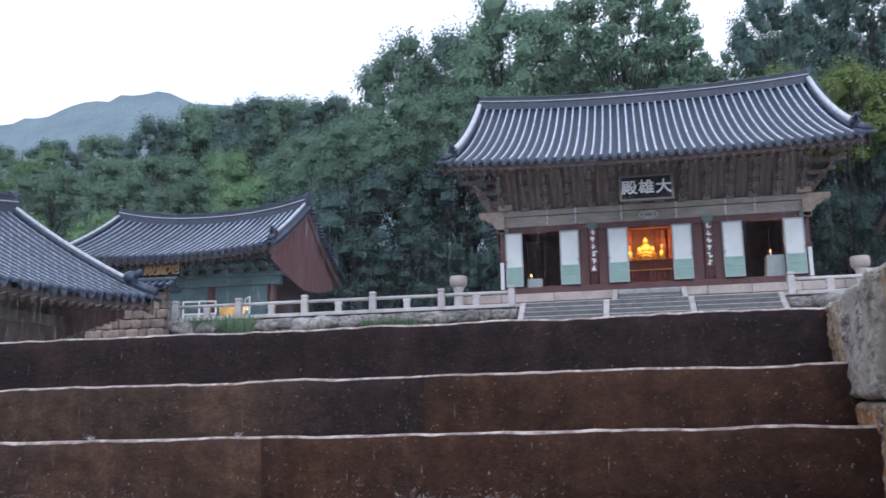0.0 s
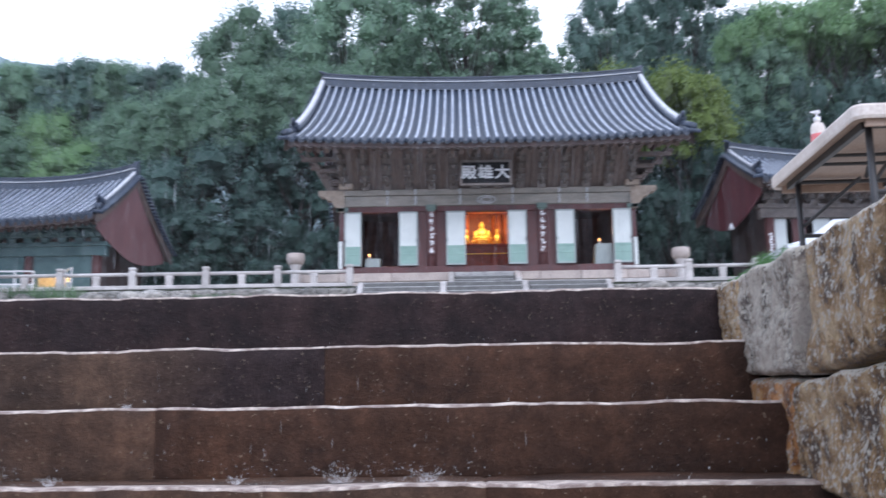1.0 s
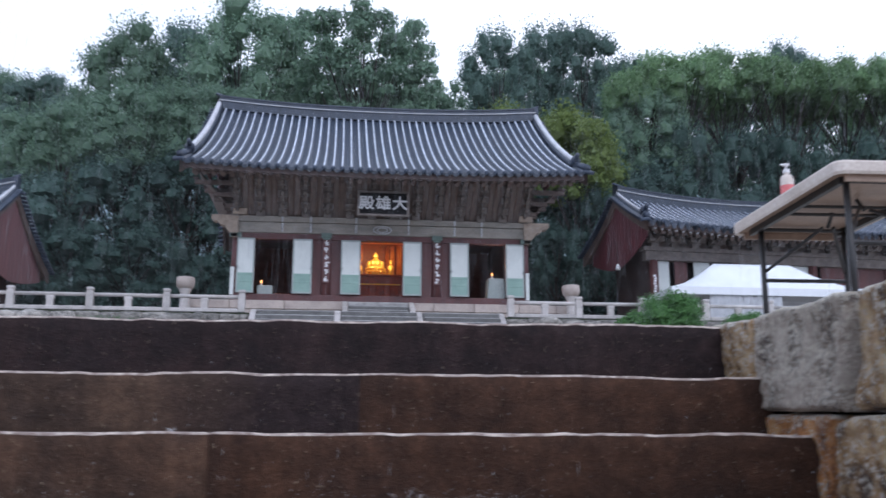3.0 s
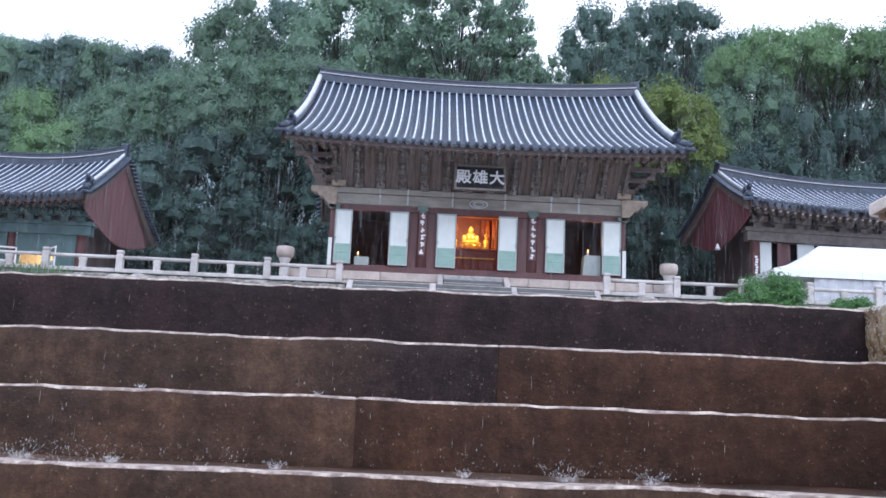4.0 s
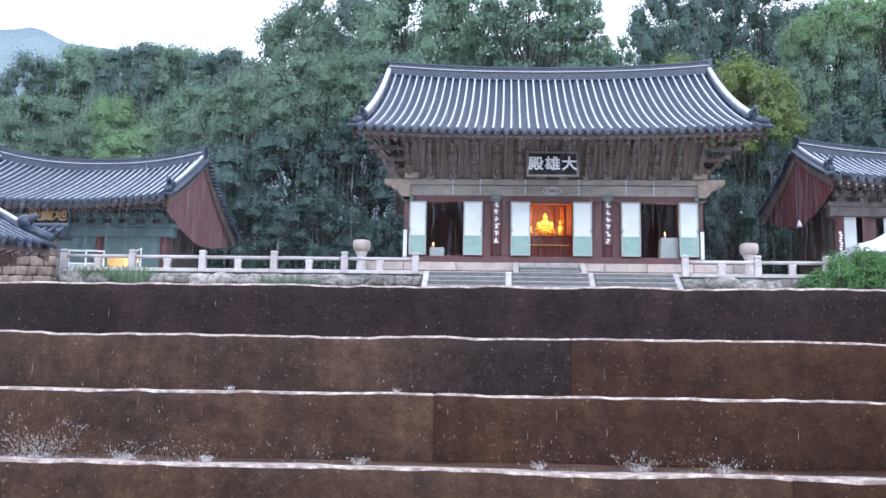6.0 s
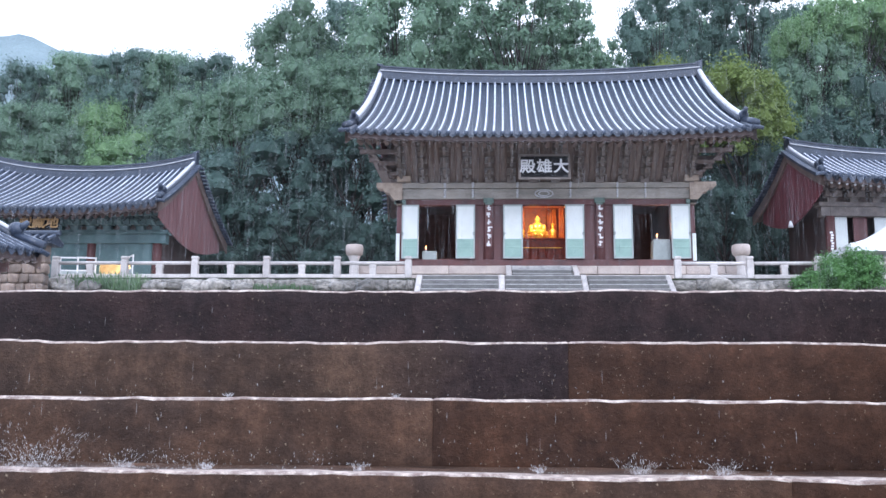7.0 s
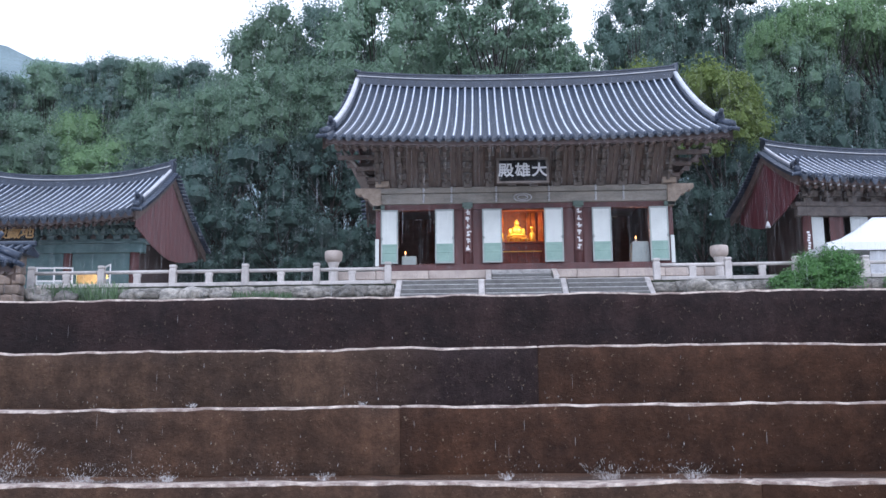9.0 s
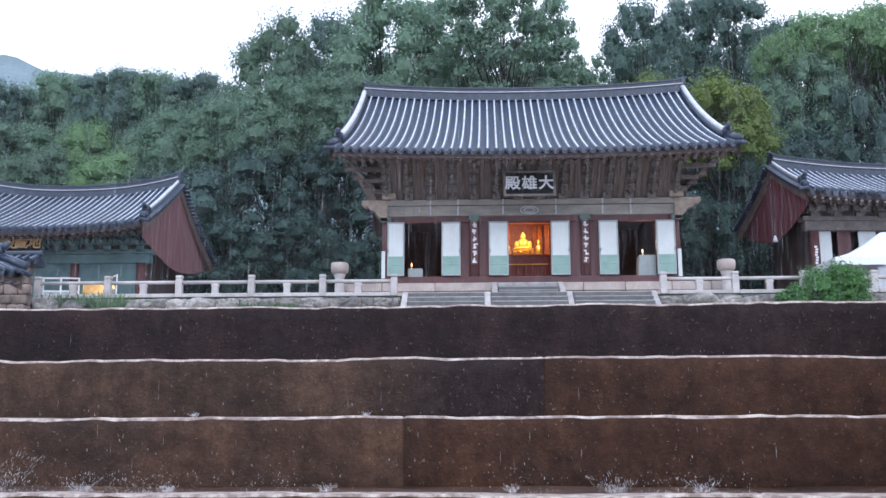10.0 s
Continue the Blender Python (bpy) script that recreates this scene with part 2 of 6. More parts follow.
M_STEP_DARK = step_material("wet_dark_step_stone", (0.041, 0.024, 0.0225), (0.019, 0.0128, 0.0132), 0.05)
M_CHEEK = cheek_material("stained_granite_block", (0.10, 0.050, 0.022), (0.48, 0.275, 0.115), (0.80, 0.57, 0.32), 0.535)
M_CHEEK_GREY = cheek_material("speckled_grey_granite", (0.13, 0.092, 0.07), (0.50, 0.39, 0.30), (0.75, 0.63, 0.52), 0.49)
M_CHEEK_ORANGE = cheek_material("rusty_granite_block", (0.16, 0.055, 0.018), (0.66, 0.27, 0.08), (0.80, 0.48, 0.21), 0.54)
M_STAIR_EDGE = material("worn_grey_step_edge", (0.37, 0.355, 0.34), (0.20, 0.19, 0.185), 5.0, 0.5, 0.3, fine=50, spread=0.2)
M_GRANITE = material("weathered_pale_granite", (0.60, 0.555, 0.53), (0.40, 0.365, 0.345), 2.5, 0.6, 0.3, fine=60, spread=0.12)
M_PALEWOOD = material("pale_bleached_timber", (0.46, 0.37, 0.29), (0.26, 0.20, 0.16), 4.0, 0.7, 0.2)
M_GREY_STONE = material("grey_stair_stone", (0.150, 0.144, 0.137), (0.085, 0.081, 0.078), 3.0, 0.5, 0.3, fine=40, spread=0.15)
M_RUBBLE = material("mossy_rubble_stone", (0.33, 0.30, 0.265), (0.10, 0.092, 0.08), 4.0, 0.6, 0.8, fine=24, spread=0.45, low=0.38, high=0.64)
M_PODIUM = material("podium_stone", (0.50, 0.42, 0.37), (0.34, 0.28, 0.25), 2.0, 0.6, 0.3, fine=40, spread=0.12)
M_BROWNSTONE = material("rough_brown_wall_stone", (0.36, 0.275, 0.22), (0.17, 0.125, 0.10), 3.0, 0.7, 0.5, fine=30, spread=0.35)
M_SOIL = material("pale_sandy_ground", (0.44, 0.40, 0.35), (0.30, 0.27, 0.23), 0.4, 0.6, 0.4, fine=20, world_space=True)
M_TILE = material("wet_slate_blue_roof_tile", (0.044, 0.060, 0.094), (0.025, 0.035, 0.058), 3.0, 0.34, 0.03, fine=30, spread=0.2, spec=0.5)
M_EAVE = material("dark_eave_board", (0.10, 0.066, 0.062), (0.06, 0.042, 0.04), 3.0, 0.7, 0.2)
# sky highlight along the top of each roll, put into the colour
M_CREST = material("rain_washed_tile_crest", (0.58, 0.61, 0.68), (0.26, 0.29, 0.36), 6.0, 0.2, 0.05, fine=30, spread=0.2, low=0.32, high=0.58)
M_PAN = material("wet_dark_pan_tile", (0.033, 0.047, 0.074), (0.019, 0.027, 0.045), 3.0, 0.6, 0.2, fine=25, spec=0.35)
M_RIDGE = material("slate_ridge_tile", (0.046, 0.062, 0.094), (0.024, 0.033, 0.053), 4.0, 0.45, 0.3, fine=30)
M_LIME = material("lime_mortar_white", (0.66, 0.66, 0.68), (0.45, 0.45, 0.48), 5.0, 0.5, 0.3)
M_RAFTER = material("faded_brown_rafter_paint", (0.225, 0.163, 0.138), (0.125, 0.092, 0.082), 3.0, 0.75, 0.2, spread=0.2)
M_SOFFIT = material("dark_soffit_board", (0.20, 0.148, 0.13), (0.10, 0.08, 0.074), 3.0, 0.8, 0.2)
M_COVE = material("faded_cove_board", (0.255, 0.20, 0.175), (0.16, 0.127, 0.112), 3.0, 0.8, 0.2, stretch=(4, 1, 0.5))
M_BRACKET = material("faded_painted_bracket_wood", (0.225, 0.188, 0.168), (0.125, 0.107, 0.098), 4.0, 0.75, 0.3, spread=0.15)
M_BEAM = material("faded_dancheong_beam", (0.385, 0.342, 0.298), (0.225, 0.212, 0.188), 2.0, 0.75, 0.3, fine=25, stretch=(0.5, 1, 2))
M_TEAL = material("pale_jade_paint", (0.29, 0.43, 0.375), (0.22, 0.345, 0.30), 3.0, 0.6, 0.15)
M_JADE = material("weathered_jade_paint", (0.16, 0.225, 0.195), (0.09, 0.125, 0.11), 8.0, 0.7, 0.3)
M_TEAL_DARK = material("dark_teal_paint", (0.110, 0.185, 0.19), (0.066, 0.115, 0.12), 2.0, 0.7, 0.2)
M_RED = material("oxblood_wood_paint", (0.135, 0.05, 0.048), (0.075, 0.03, 0.03), 2.5, 0.6, 0.15, stretch=(1, 1, 0.3))
M_GABLE = material("red_gable_board", (0.21, 0.055, 0.066), (0.14, 0.038, 0.047), 2.0, 0.7, 0.2, stretch=(1, 1, 0.25))
M_BROWNGABLE = material("faded_red_gable_board", (0.26, 0.125, 0.125), (0.19, 0.095, 0.097), 2.0, 0.7, 0.2, stretch=(1, 1, 0.25))
M_PAPER = material("white_door_paper", (0.72, 0.75, 0.73), (0.63, 0.66, 0.645), 2.0, 0.8, 0.05)
M_FRAME = material("grey_door_frame_paint", (0.40, 0.44, 0.43), (0.30, 0.34, 0.33), 4.0, 0.6, 0.1)
M_DARKWOOD = material("dark_interior_wood", (0.33, 0.205, 0.195), (0.20, 0.125, 0.118), 3.0, 0.7, 0.1)
M_ALTAR = material("red_brown_altar_lacquer", (0.30, 0.055, 0.022), (0.13, 0.024, 0.012), 9.0, 0.45, 0.1)
M_DRAPE = material("orange_silk_hanging", (0.85, 0.40, 0.14), (0.42, 0.06, 0.02), 6.0, 0.5, 0.1, stretch=(5, 5, 0.4), low=0.4, high=0.6)
M_GOLD = material("gilded_surface", (1.0, 0.76, 0.20), (0.9, 0.60, 0.10), 8.0, 0.35, 0.05, metal=0.6)
M_BLACK = material("black_sign_lacquer", (0.016, 0.015, 0.017), (0.010, 0.010, 0.011), 4.0, 0.8, 0.05, spec=0.15)
M_WHITE = material("chalk_white_paint", (0.80, 0.79, 0.80), (0.68, 0.67, 0.68), 6.0, 0.6, 0.05)
M_GILT = material("dull_gilt_lettering", (0.66, 0.42, 0.19), (0.50, 0.31, 0.13), 6.0, 0.5, 0.05)
M_BARK = material("wet_dark_bark", (0.052, 0.043, 0.037), (0.026, 0.022, 0.019), 5.0, 0.85, 0.5)
M_TABLE = material("speckled_beige_plastic", (0.42, 0.30, 0.225), (0.28, 0.19, 0.14), 6.0, 0.45, 0.1, fine=90, fleck=0.62)
M_TABLE_RIM = material("pale_plastic_rim", (0.66, 0.58, 0.52), (0.54, 0.46, 0.40), 5.0, 0.4, 0.05)
M_STEEL = material("dark_coated_steel", (0.045, 0.042, 0.042), (0.028, 0.026, 0.026), 8.0, 0.4, 0.1, metal=0.3)
M_TENT = material("white_tent_canvas", (0.82, 0.83, 0.86), (0.75, 0.76, 0.79), 1.5, 0.6, 0.1)
M_PINK = material("pink_liquid_label", (0.72, 0.20, 0.20), (0.60, 0.14, 0.14), 20.0, 0.3, 0.0)
# distance haze is mixed into this base colour
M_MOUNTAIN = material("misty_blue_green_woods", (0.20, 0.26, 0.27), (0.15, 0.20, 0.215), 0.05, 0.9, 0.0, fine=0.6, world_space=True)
M_HILL = material("forest_floor", (0.035, 0.045, 0.022), (0.018, 0.024, 0.012), 0.5, 0.9, 0.3, fine=6, world_space=True)
M_LEAF = leaf_material("broadleaf_green", (0.205, 0.305, 0.205), (0.158, 0.240, 0.172))
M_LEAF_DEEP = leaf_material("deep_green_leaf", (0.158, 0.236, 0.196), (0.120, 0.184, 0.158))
M_LEAF_YELLOW = leaf_material("yellow_green_leaf", (0.210, 0.268, 0.085), (0.140, 0.190, 0.066))
M_LEAF_FRESH = leaf_material("mid_green_leaf", (0.225, 0.345, 0.170), (0.165, 0.262, 0.140))
M_LEAF_BRIGHT = leaf_material("fresh_green_leaf", (0.150, 0.290, 0.100), (0.085, 0.175, 0.066))
# undergrowth leaves, the shade inside the wood put into their colour
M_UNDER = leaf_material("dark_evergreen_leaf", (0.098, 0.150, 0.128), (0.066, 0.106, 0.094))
M_GRASS = leaf_material("rain_beaten_grass", (0.185, 0.270, 0.150), (0.110, 0.170, 0.100))
M_FLAME = glowing("candle_flame", (1.0, 0.42, 0.12), 3.5)
M_WATER = bpy.data.materials.new("rain_water")
M_WATER.use_nodes = True
wb = M_WATER.node_tree.nodes["Principled BSDF"]
wb.inputs["Base Color"].default_value = (0.86, 0.90, 0.95, 1)
wb.inputs["Roughness"].default_value, wb.inputs["Alpha"].default_value = 0.25, 0.085
M_SPRAY = M_WATER.copy()
M_SPRAY.name = "splash_spray"
M_SPRAY.node_tree.nodes["Principled BSDF"].inputs["Alpha"].default_value = 0.34
M_SPRAY.node_tree.nodes["Principled BSDF"].inputs["Base Color"].default_value = (0.85, 0.83, 0.82, 1)
# pale far drops, added in numbers to imitate haze
M_VEIL = M_WATER.copy()
M_VEIL.name = "far_rain_water"
M_VEIL.node_tree.nodes["Principled BSDF"].inputs["Alpha"].default_value = 0.19

# ---- building helpers ----


def box(bm, x0, x1, y0, y1, z0, z1, bevel=0.0):
    m = Matrix.Translation(((x0 + x1) / 2, (y0 + y1) / 2, (z0 + z1) / 2)) @ Matrix.Diagonal((abs(x1 - x0), abs(y1 - y0), abs(z1 - z0), 1))
    made = bmesh.ops.create_cube(bm, size=1, matrix=m)
    if bevel:
        edges = list({e for v in made["verts"] for e in v.link_edges})
        bmesh.ops.bevel(bm, geom=edges, offset=bevel, segments=2, affect="EDGES", profile=0.6)
    return made["verts"]


def rod(bm, a, b, r0, r1=None, sides=8):
    a, b = Vector(a), Vector(b)
    m = Matrix.Translation((a + b) / 2) @ (b - a).to_track_quat("Z", "Y").to_matrix().to_4x4()
    return bmesh.ops.create_cone(bm, cap_ends=True, segments=sides, radius1=r0, radius2=r0 if r1 is None else r1, depth=(b - a).length, matrix=m)["verts"]


def ball(bm, c, r, sx=1, sy=1, sz=1, u=14, v=10):
    return bmesh.ops.create_uvsphere(bm, u_segments=u, v_segments=v, radius=r, matrix=Matrix.Translation(c) @ Matrix.Diagonal((sx, sy, sz, 1)))["verts"]


def lathe(bm, profile, centre=(0, 0, 0), sides=16):
    rings = []
    for r, z in profile:
        rings.append([bm.verts.new((centre[0] + r * math.cos(2 * math.pi * i / sides), centre[1] + r * math.sin(2 * math.pi * i / sides), centre[2] + z)) for i in range(sides)])
    for lo, hi in zip(rings, rings[1:]):
        for i in range(sides):
            bm.faces.new((lo[i], lo[(i + 1) % sides], hi[(i + 1) % sides], hi[i]))
    bm.faces.new(rings[0][::-1])
    bm.faces.new(rings[-1])


def mesh_of(name, bm, mat, smooth=False):
    me = bpy.data.meshes.new(name)
    bmesh.ops.recalc_face_normals(bm, faces=bm.faces)
    bm.to_mesh(me)
    bm.free()
    me.materials.append(mat)
    if smooth:
        me.polygons.foreach_set("use_smooth", [True] * len(me.polygons))
    return me


def part(name, bm, mat, parent=None, label="", smooth=False, at=None):
    ob = new(name, mesh_of(name, bm, mat, smooth))
    ob.parent = parent
    if at is not None:
        ob.matrix_basis = at
    return tagged(ob, label)


def repeat(ob, m):
    """Another part on the same mesh, under the same parent, at the pose m."""
    o = new(ob.name.split(".")[0], ob.data)
    o.parent = ob.parent
    o.matrix_basis = m
    return o


def thing(name, m, label, category, group="", kind=""):
    ob = new(name)
    ob.matrix_basis = m
    return tagged(ob, label, category, group, kind)


def grid_mesh(name, pts, mat, smooth=True):
    """A sheet through rows of points."""
    rows, cols = len(pts), len(pts[0])
    me = bpy.data.meshes.new(name)
    faces = [(i * cols + j, i * cols + j + 1, (i + 1) * cols + j + 1, (i + 1) * cols + j) for i in range(rows - 1) for j in range(cols - 1)]
    me.from_pydata([p for r in pts for p in r], [], faces)
    me.materials.append(mat)
    if smooth:
        me.polygons.foreach_set("use_smooth", [True] * len(me.polygons))
    return me


def rough_block(x0, x1, y0, y1, z0, z1, seed, amount=0.012, cell=0.12, soft=0.015, lip=0.0):
    """A hewn block: a box with a fine grid on it, worn and uneven. lip: the height of a paler band along the top, in
    the second material.
    """
    bm = bmesh.new()
    nx, ny, nz = (max(1, min(110 if lip and cell < 0.1 else 40, round(abs(d) / cell))) for d in (x1 - x0, y1 - y0, z1 - z0))
    box(bm, x0, x1, y0, y1, z0, z1)
    for axis, n, lo, hi in ((0, nx, x0, x1), (1, ny, y0, y1), (2, nz, z0, z1)):
        cuts = [lo + (hi - lo) * i / n for i in range(1, n)] + [lo + soft, hi - soft]
        for c in cuts:
            co, no = [0, 0, 0], [0, 0, 0]
            co[axis], no[axis] = c, 1
            bmesh.ops.bisect_plane(bm, geom=bm.verts[:] + bm.edges[:] + bm.faces[:], plane_co=co, plane_no=no)
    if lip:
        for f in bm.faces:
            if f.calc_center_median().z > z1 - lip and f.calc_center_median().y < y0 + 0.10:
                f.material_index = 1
    if lip:
        # crisp joints between neighbouring slabs
        ends = [e for e in bm.edges if len({abs(f.normal.x) > 0.9 for f in e.link_faces}) == 2]
        bmesh.ops.split_edges(bm, edges=ends)
    for v in bm.verts:
        on = [(abs(v.co.x - x0) < 1e-4) or (abs(v.co.x - x1) < 1e-4), (abs(v.co.y - y0) < 1e-4) or (abs(v.co.y - y1) < 1e-4), (abs(v.co.z - z0) < 1e-4) or (abs(v.co.z - z1) < 1e-4)]
        if sum(on) >= 2:
            mid = Vector(((x0 + x1) / 2, (y0 + y1) / 2, (z0 + z1) / 2))
            for k in range(1 if lip else 0, 3):
                if on[k]:
                    v.co[k] += (soft * 0.45) * (1 if mid[k] > v.co[k] else -1)
        p = v.co * 3.1 + Vector((seed * 7.3, seed * 1.7, 0))
        q = v.co * 14 + Vector((0, seed * 3.1, seed))
        push = Vector(noise.noise_vector(p)) * amount + Vector(noise.noise_vector(q)) * amount * 0.45
        if lip and on[0]:
            push.x = 0
        if lip and v.co.z > z1 - lip * 1.5 and v.co.y < y0 + 0.05:
            push.z += amount * 0.55 * noise.noise(v.co * 23 + Vector((seed, 0, 0)))
            push.y += amount * 0.8 * noise.noise(v.co * 19 + Vector((0, seed, 4)))
        v.co += push
    return bm


# ---- ground ----
LOW, COURT, TERRACE = -1.03, 0.0, 4.18


def smooth_step(a, b, v):
    v = min(1, max(0, (v - a) / (b - a)))
    return v * v * (3 - 2 * v)


def ground_height(x, y):
    if y < 2.0 and -6.3 < x < -0.1:
        return LOW - 0.1
    if y < 30.2:
        return COURT - 0.02
    h = TERRACE - 0.02 if y > 30.9 else COURT - 0.02
    if y > 46:
        h += 24 * smooth_step(46, 150, y) + 1.0 * noise.noise(Vector((x * 0.05, y * 0.05, 0)))
    h += 5 * smooth_step(30, 70, abs(x)) * smooth_step(31, 50, y)
    return h


xs = [-900, -400, -200, -120, -80, -60] + [-48 + 4 * i for i in range(10)] + [-7.5, -6.35, -6.25, -4, -2, -0.15, -0.05, 1, 3, 5] + [8 + 4 * i for i in range(11)] + [60, 80, 120, 200, 400, 900]
ys = [-900, -300, -100, -40, -15, -8, -4, -2, 0, 1.2, 1.95, 2.02, 4, 8, 14, 20, 26, 30.1, 30.3, 30.85, 30.95, 33, 38, 44, 50, 58, 66, 76, 90, 110, 150, 300, 900]
ground = new("ground", grid_mesh("ground", [[(x, y, ground_height(x, y)) for x in xs] for y in ys], M_SOIL))
ground.data.materials.append(M_HILL)
for p in ground.data.polygons:
    if p.center.y > 45:
        p.material_index = 1
tagged(ground, "wet sandy temple yard rising to a wooded hillside", "ground", kind="structure")

# ---- the near stone steps ----
STAIR = pose(-0.25, 1.80, 0.0, 0, 0, -1.2)
steps = thing("stone_steps", STAIR, "wet dark brown hewn stone steps, worn edges painted pale for sheen", "steps", kind="structure")
rng = random.Random(4)
RISE, TREAD = 0.206, 0.385
JOINTS = {0: (-6.2, -4.6, 0.02), 1: (-6.2, -1.43, 0.02), 2: (-6.2, -4.3, -1.87, 0.02), 3: (-6.2, -3.6, -0.9, 0.02), 4: (-6.2, -3.2, 0.02)}
for k, joints in JOINTS.items():
    for j, (a, b) in enumerate(zip(joints, joints[1:])):
        bm = rough_block(a + 0.0002, b - 0.0002, -TREAD * k, -TREAD * k + TREAD + 0.06, -RISE * (k + 1) - 0.03, -RISE * k + (0.026 if k == 0 else 0), k * 5, 0.008, 0.055, 0.008, 0.0065)
        dark = k == 0 or (k == 1 and j == 0)
        slab = part("step_slab", bm, M_STEP_DARK if k == 0 else M_STEP_STAIN if dark else M_STEP_RED if j == len(joints) - 2 else M_STEP_PALE, steps, "darker wet slab" if dark else "", smooth=True)
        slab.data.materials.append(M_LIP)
low_ground = thing("lower_landing", pose(0, 0, 0), "wet paved landing below the steps", "pavement", kind="structure")
bm = bmesh.new()
for i in range(5):
    for j in range(4):
        box(bm, -6.2 + i * 1.2, -5.02 + i * 1.2, -5.6 + j * 1.45, -4.17 + j * 1.45, LOW - 0.12, LOW + 0.01 * ((i * 3 + j) % 3), 0.01)
part("paving_slabs", bm, M_GREY_STONE, low_ground)

# ---- cheek wall beside the steps ----
cheek = thing("cheek_wall", pose(-0.235, 1.80, 0.0, 0, 0, -4.3), "lichened wet granite block wall beside the steps", "wall", kind="structure")


def wall_stone(corners, depth, mat, seed, proud=0.0, label=""):
    """A hewn stone in the wall's face (along y, up z), from four corners, with a bulging, pitted face."""
    bm = bmesh.new()
    n, m = 40, 26
    (a, b, c, d) = [Vector((0, y, z)) for y, z in corners]
    face = []
    for i in range(n + 1):
        row = []
        for j in range(m + 1):
            u, v = i / n, j / m
            p = (a * (1 - u) + b * u) * (1 - v) + (d * (1 - u) + c * u) * v
            edge = min(u, 1 - u, v, 1 - v)
            bulge = proud + 0.016 * min(1, edge / 0.035) ** 0.5
            bulge += 0.020 * noise.noise(p * 5 + Vector((seed * 3.3, 0, 0))) + 0.012 * noise.noise(p * 11 + Vector((seed, 2, 0))) + 0.009 * noise.noise(p * 34 + Vector((seed, 4, 0)))
            w = Vector(noise.noise_vector(p * 7 + Vector((seed, seed, 5)))) * 0.012
            row.append(bm.verts.new((-bulge, p.y + w.y * 0.8 + 0.012 * (0.5 - u) * -2 * (1 if a.y > b.y else -1) * (edge < 0.02), p.z + w.z * 0.8)))
        face.append(row)
    for i in range(n):
        for j in range(m):
            bm.faces.new((face[i][j], face[i + 1][j], face[i + 1][j + 1], face[i][j + 1]))
    rim = [face[i][0] for i in range(n + 1)] + [face[n][j] for j in range(1, m + 1)] + [face[i][m] for i in range(n - 1, -1, -1)] + [face[0][j] for j in range(m - 1, 0, -1)]
    back = [bm.verts.new((depth, v.co.y, v.co.z + 0.012 * noise.noise(v.co * 9))) for v in rim]
    for i in range(len(rim)):
        k = (i + 1) % len(rim)
        bm.faces.new((rim[i], back[i], back[k], rim[k]))
    bm.faces.new(back)
    return part("stone_block", bm, mat, cheek, label, smooth=True)


CAP = 0.05
wall_stone(((0.40, -0.28), (-0.275, -0.305), (-0.315, 0.015), (0.38, 0.06)), 0.45, M_CHEEK, 1, 0.0)
wall_stone(((-0.315, -0.32), (-1.035, -0.355), (-1.12, -0.015), (-0.35, 0.015)), 0.50, M_CHEEK_GREY, 2, 0.012, "speckled grey granite block")
wall_stone(((-1.085, -0.355), (-1.655, -0.335), (-1.715, -0.02), (-1.16, -0.02)), 0.50, M_CHEEK, 3, 0.005)
wall_stone(((-1.685, -0.33), (-1.77, -0.33), (-1.80, -0.03), (-1.74, -0.025)), 0.42, M_CHEEK, 4, -0.01)
wall_stone(((-1.865, -0.36), (-2.75, -0.36), (-2.75, -0.03), (-1.825, -0.03)), 0.50, M_CHEEK, 5, 0.01)
wall_stone(((-2.79, -0.36), (-3.5, -0.38), (-3.5, -0.03), (-2.79, -0.03)), 0.50, M_CHEEK_GREY, 6, 0.0)
wall_stone(((0.0, -0.62), (-0.845, -0.63), (-0.935, -0.360), (-0.05, -0.318)), 0.45, M_CHEEK_ORANGE, 7, -0.008, "rust-stained granite block")
wall_stone(((-0.90, -0.64), (-1.675, -0.66), (-1.65, -0.348), (-0.99, -0.374)), 0.50, M_CHEEK, 8, 0.006)
wall_stone(((-1.70, -0.46), (-1.745, -0.43), (-1.79, -0.348), (-1.69, -0.348)), 0.35, M_CHEEK_GREY, 9, -0.015)
wall_stone(((-1.75, -0.66), (-2.4, -0.68), (-2.4, -0.405), (-1.85, -0.405)), 0.45, M_CHEEK, 10, 0.006)
wall_stone(((-2.44, -0.68), (-3.5, -0.70), (-3.5, -0.405), (-2.44, -0.405)), 0.45, M_CHEEK, 11, 0.0)
for i in range(4):
    wall_stone(((0.0 - 0.9 * i, -1.05), (-0.88 - 0.9 * i, -1.05), (-0.88 - 0.9 * i, -0.69), (0.0 - 0.9 * i, -0.655)), 0.45, M_CHEEK, 12 + i)
bm = bmesh.new()
box(bm, 0.12, 0.62, -3.6, 0.38, -1.1, -0.03)
part("wall_core", bm, material("dark_joint_earth", (0.03, 0.024, 0.018), None, 6, 0.9), cheek)
left_cheek = thing("cheek_wall", pose(-6.45, 1.8, 0), "wet granite block wall closing the far side of the steps", "wall", kind="structure")
for i in range(4):
    for j in range(3):
        part("stone_block", rough_block(-0.45, 0.0, -3.6 + i, -2.62 + i, -1.05 + 0.35 * j, -0.72 + 0.35 * j, 60 + i * 3 + j, 0.02, 0.3, 0.03), M_CHEEK, left_cheek)

# ---- roofs of clay tiles ----


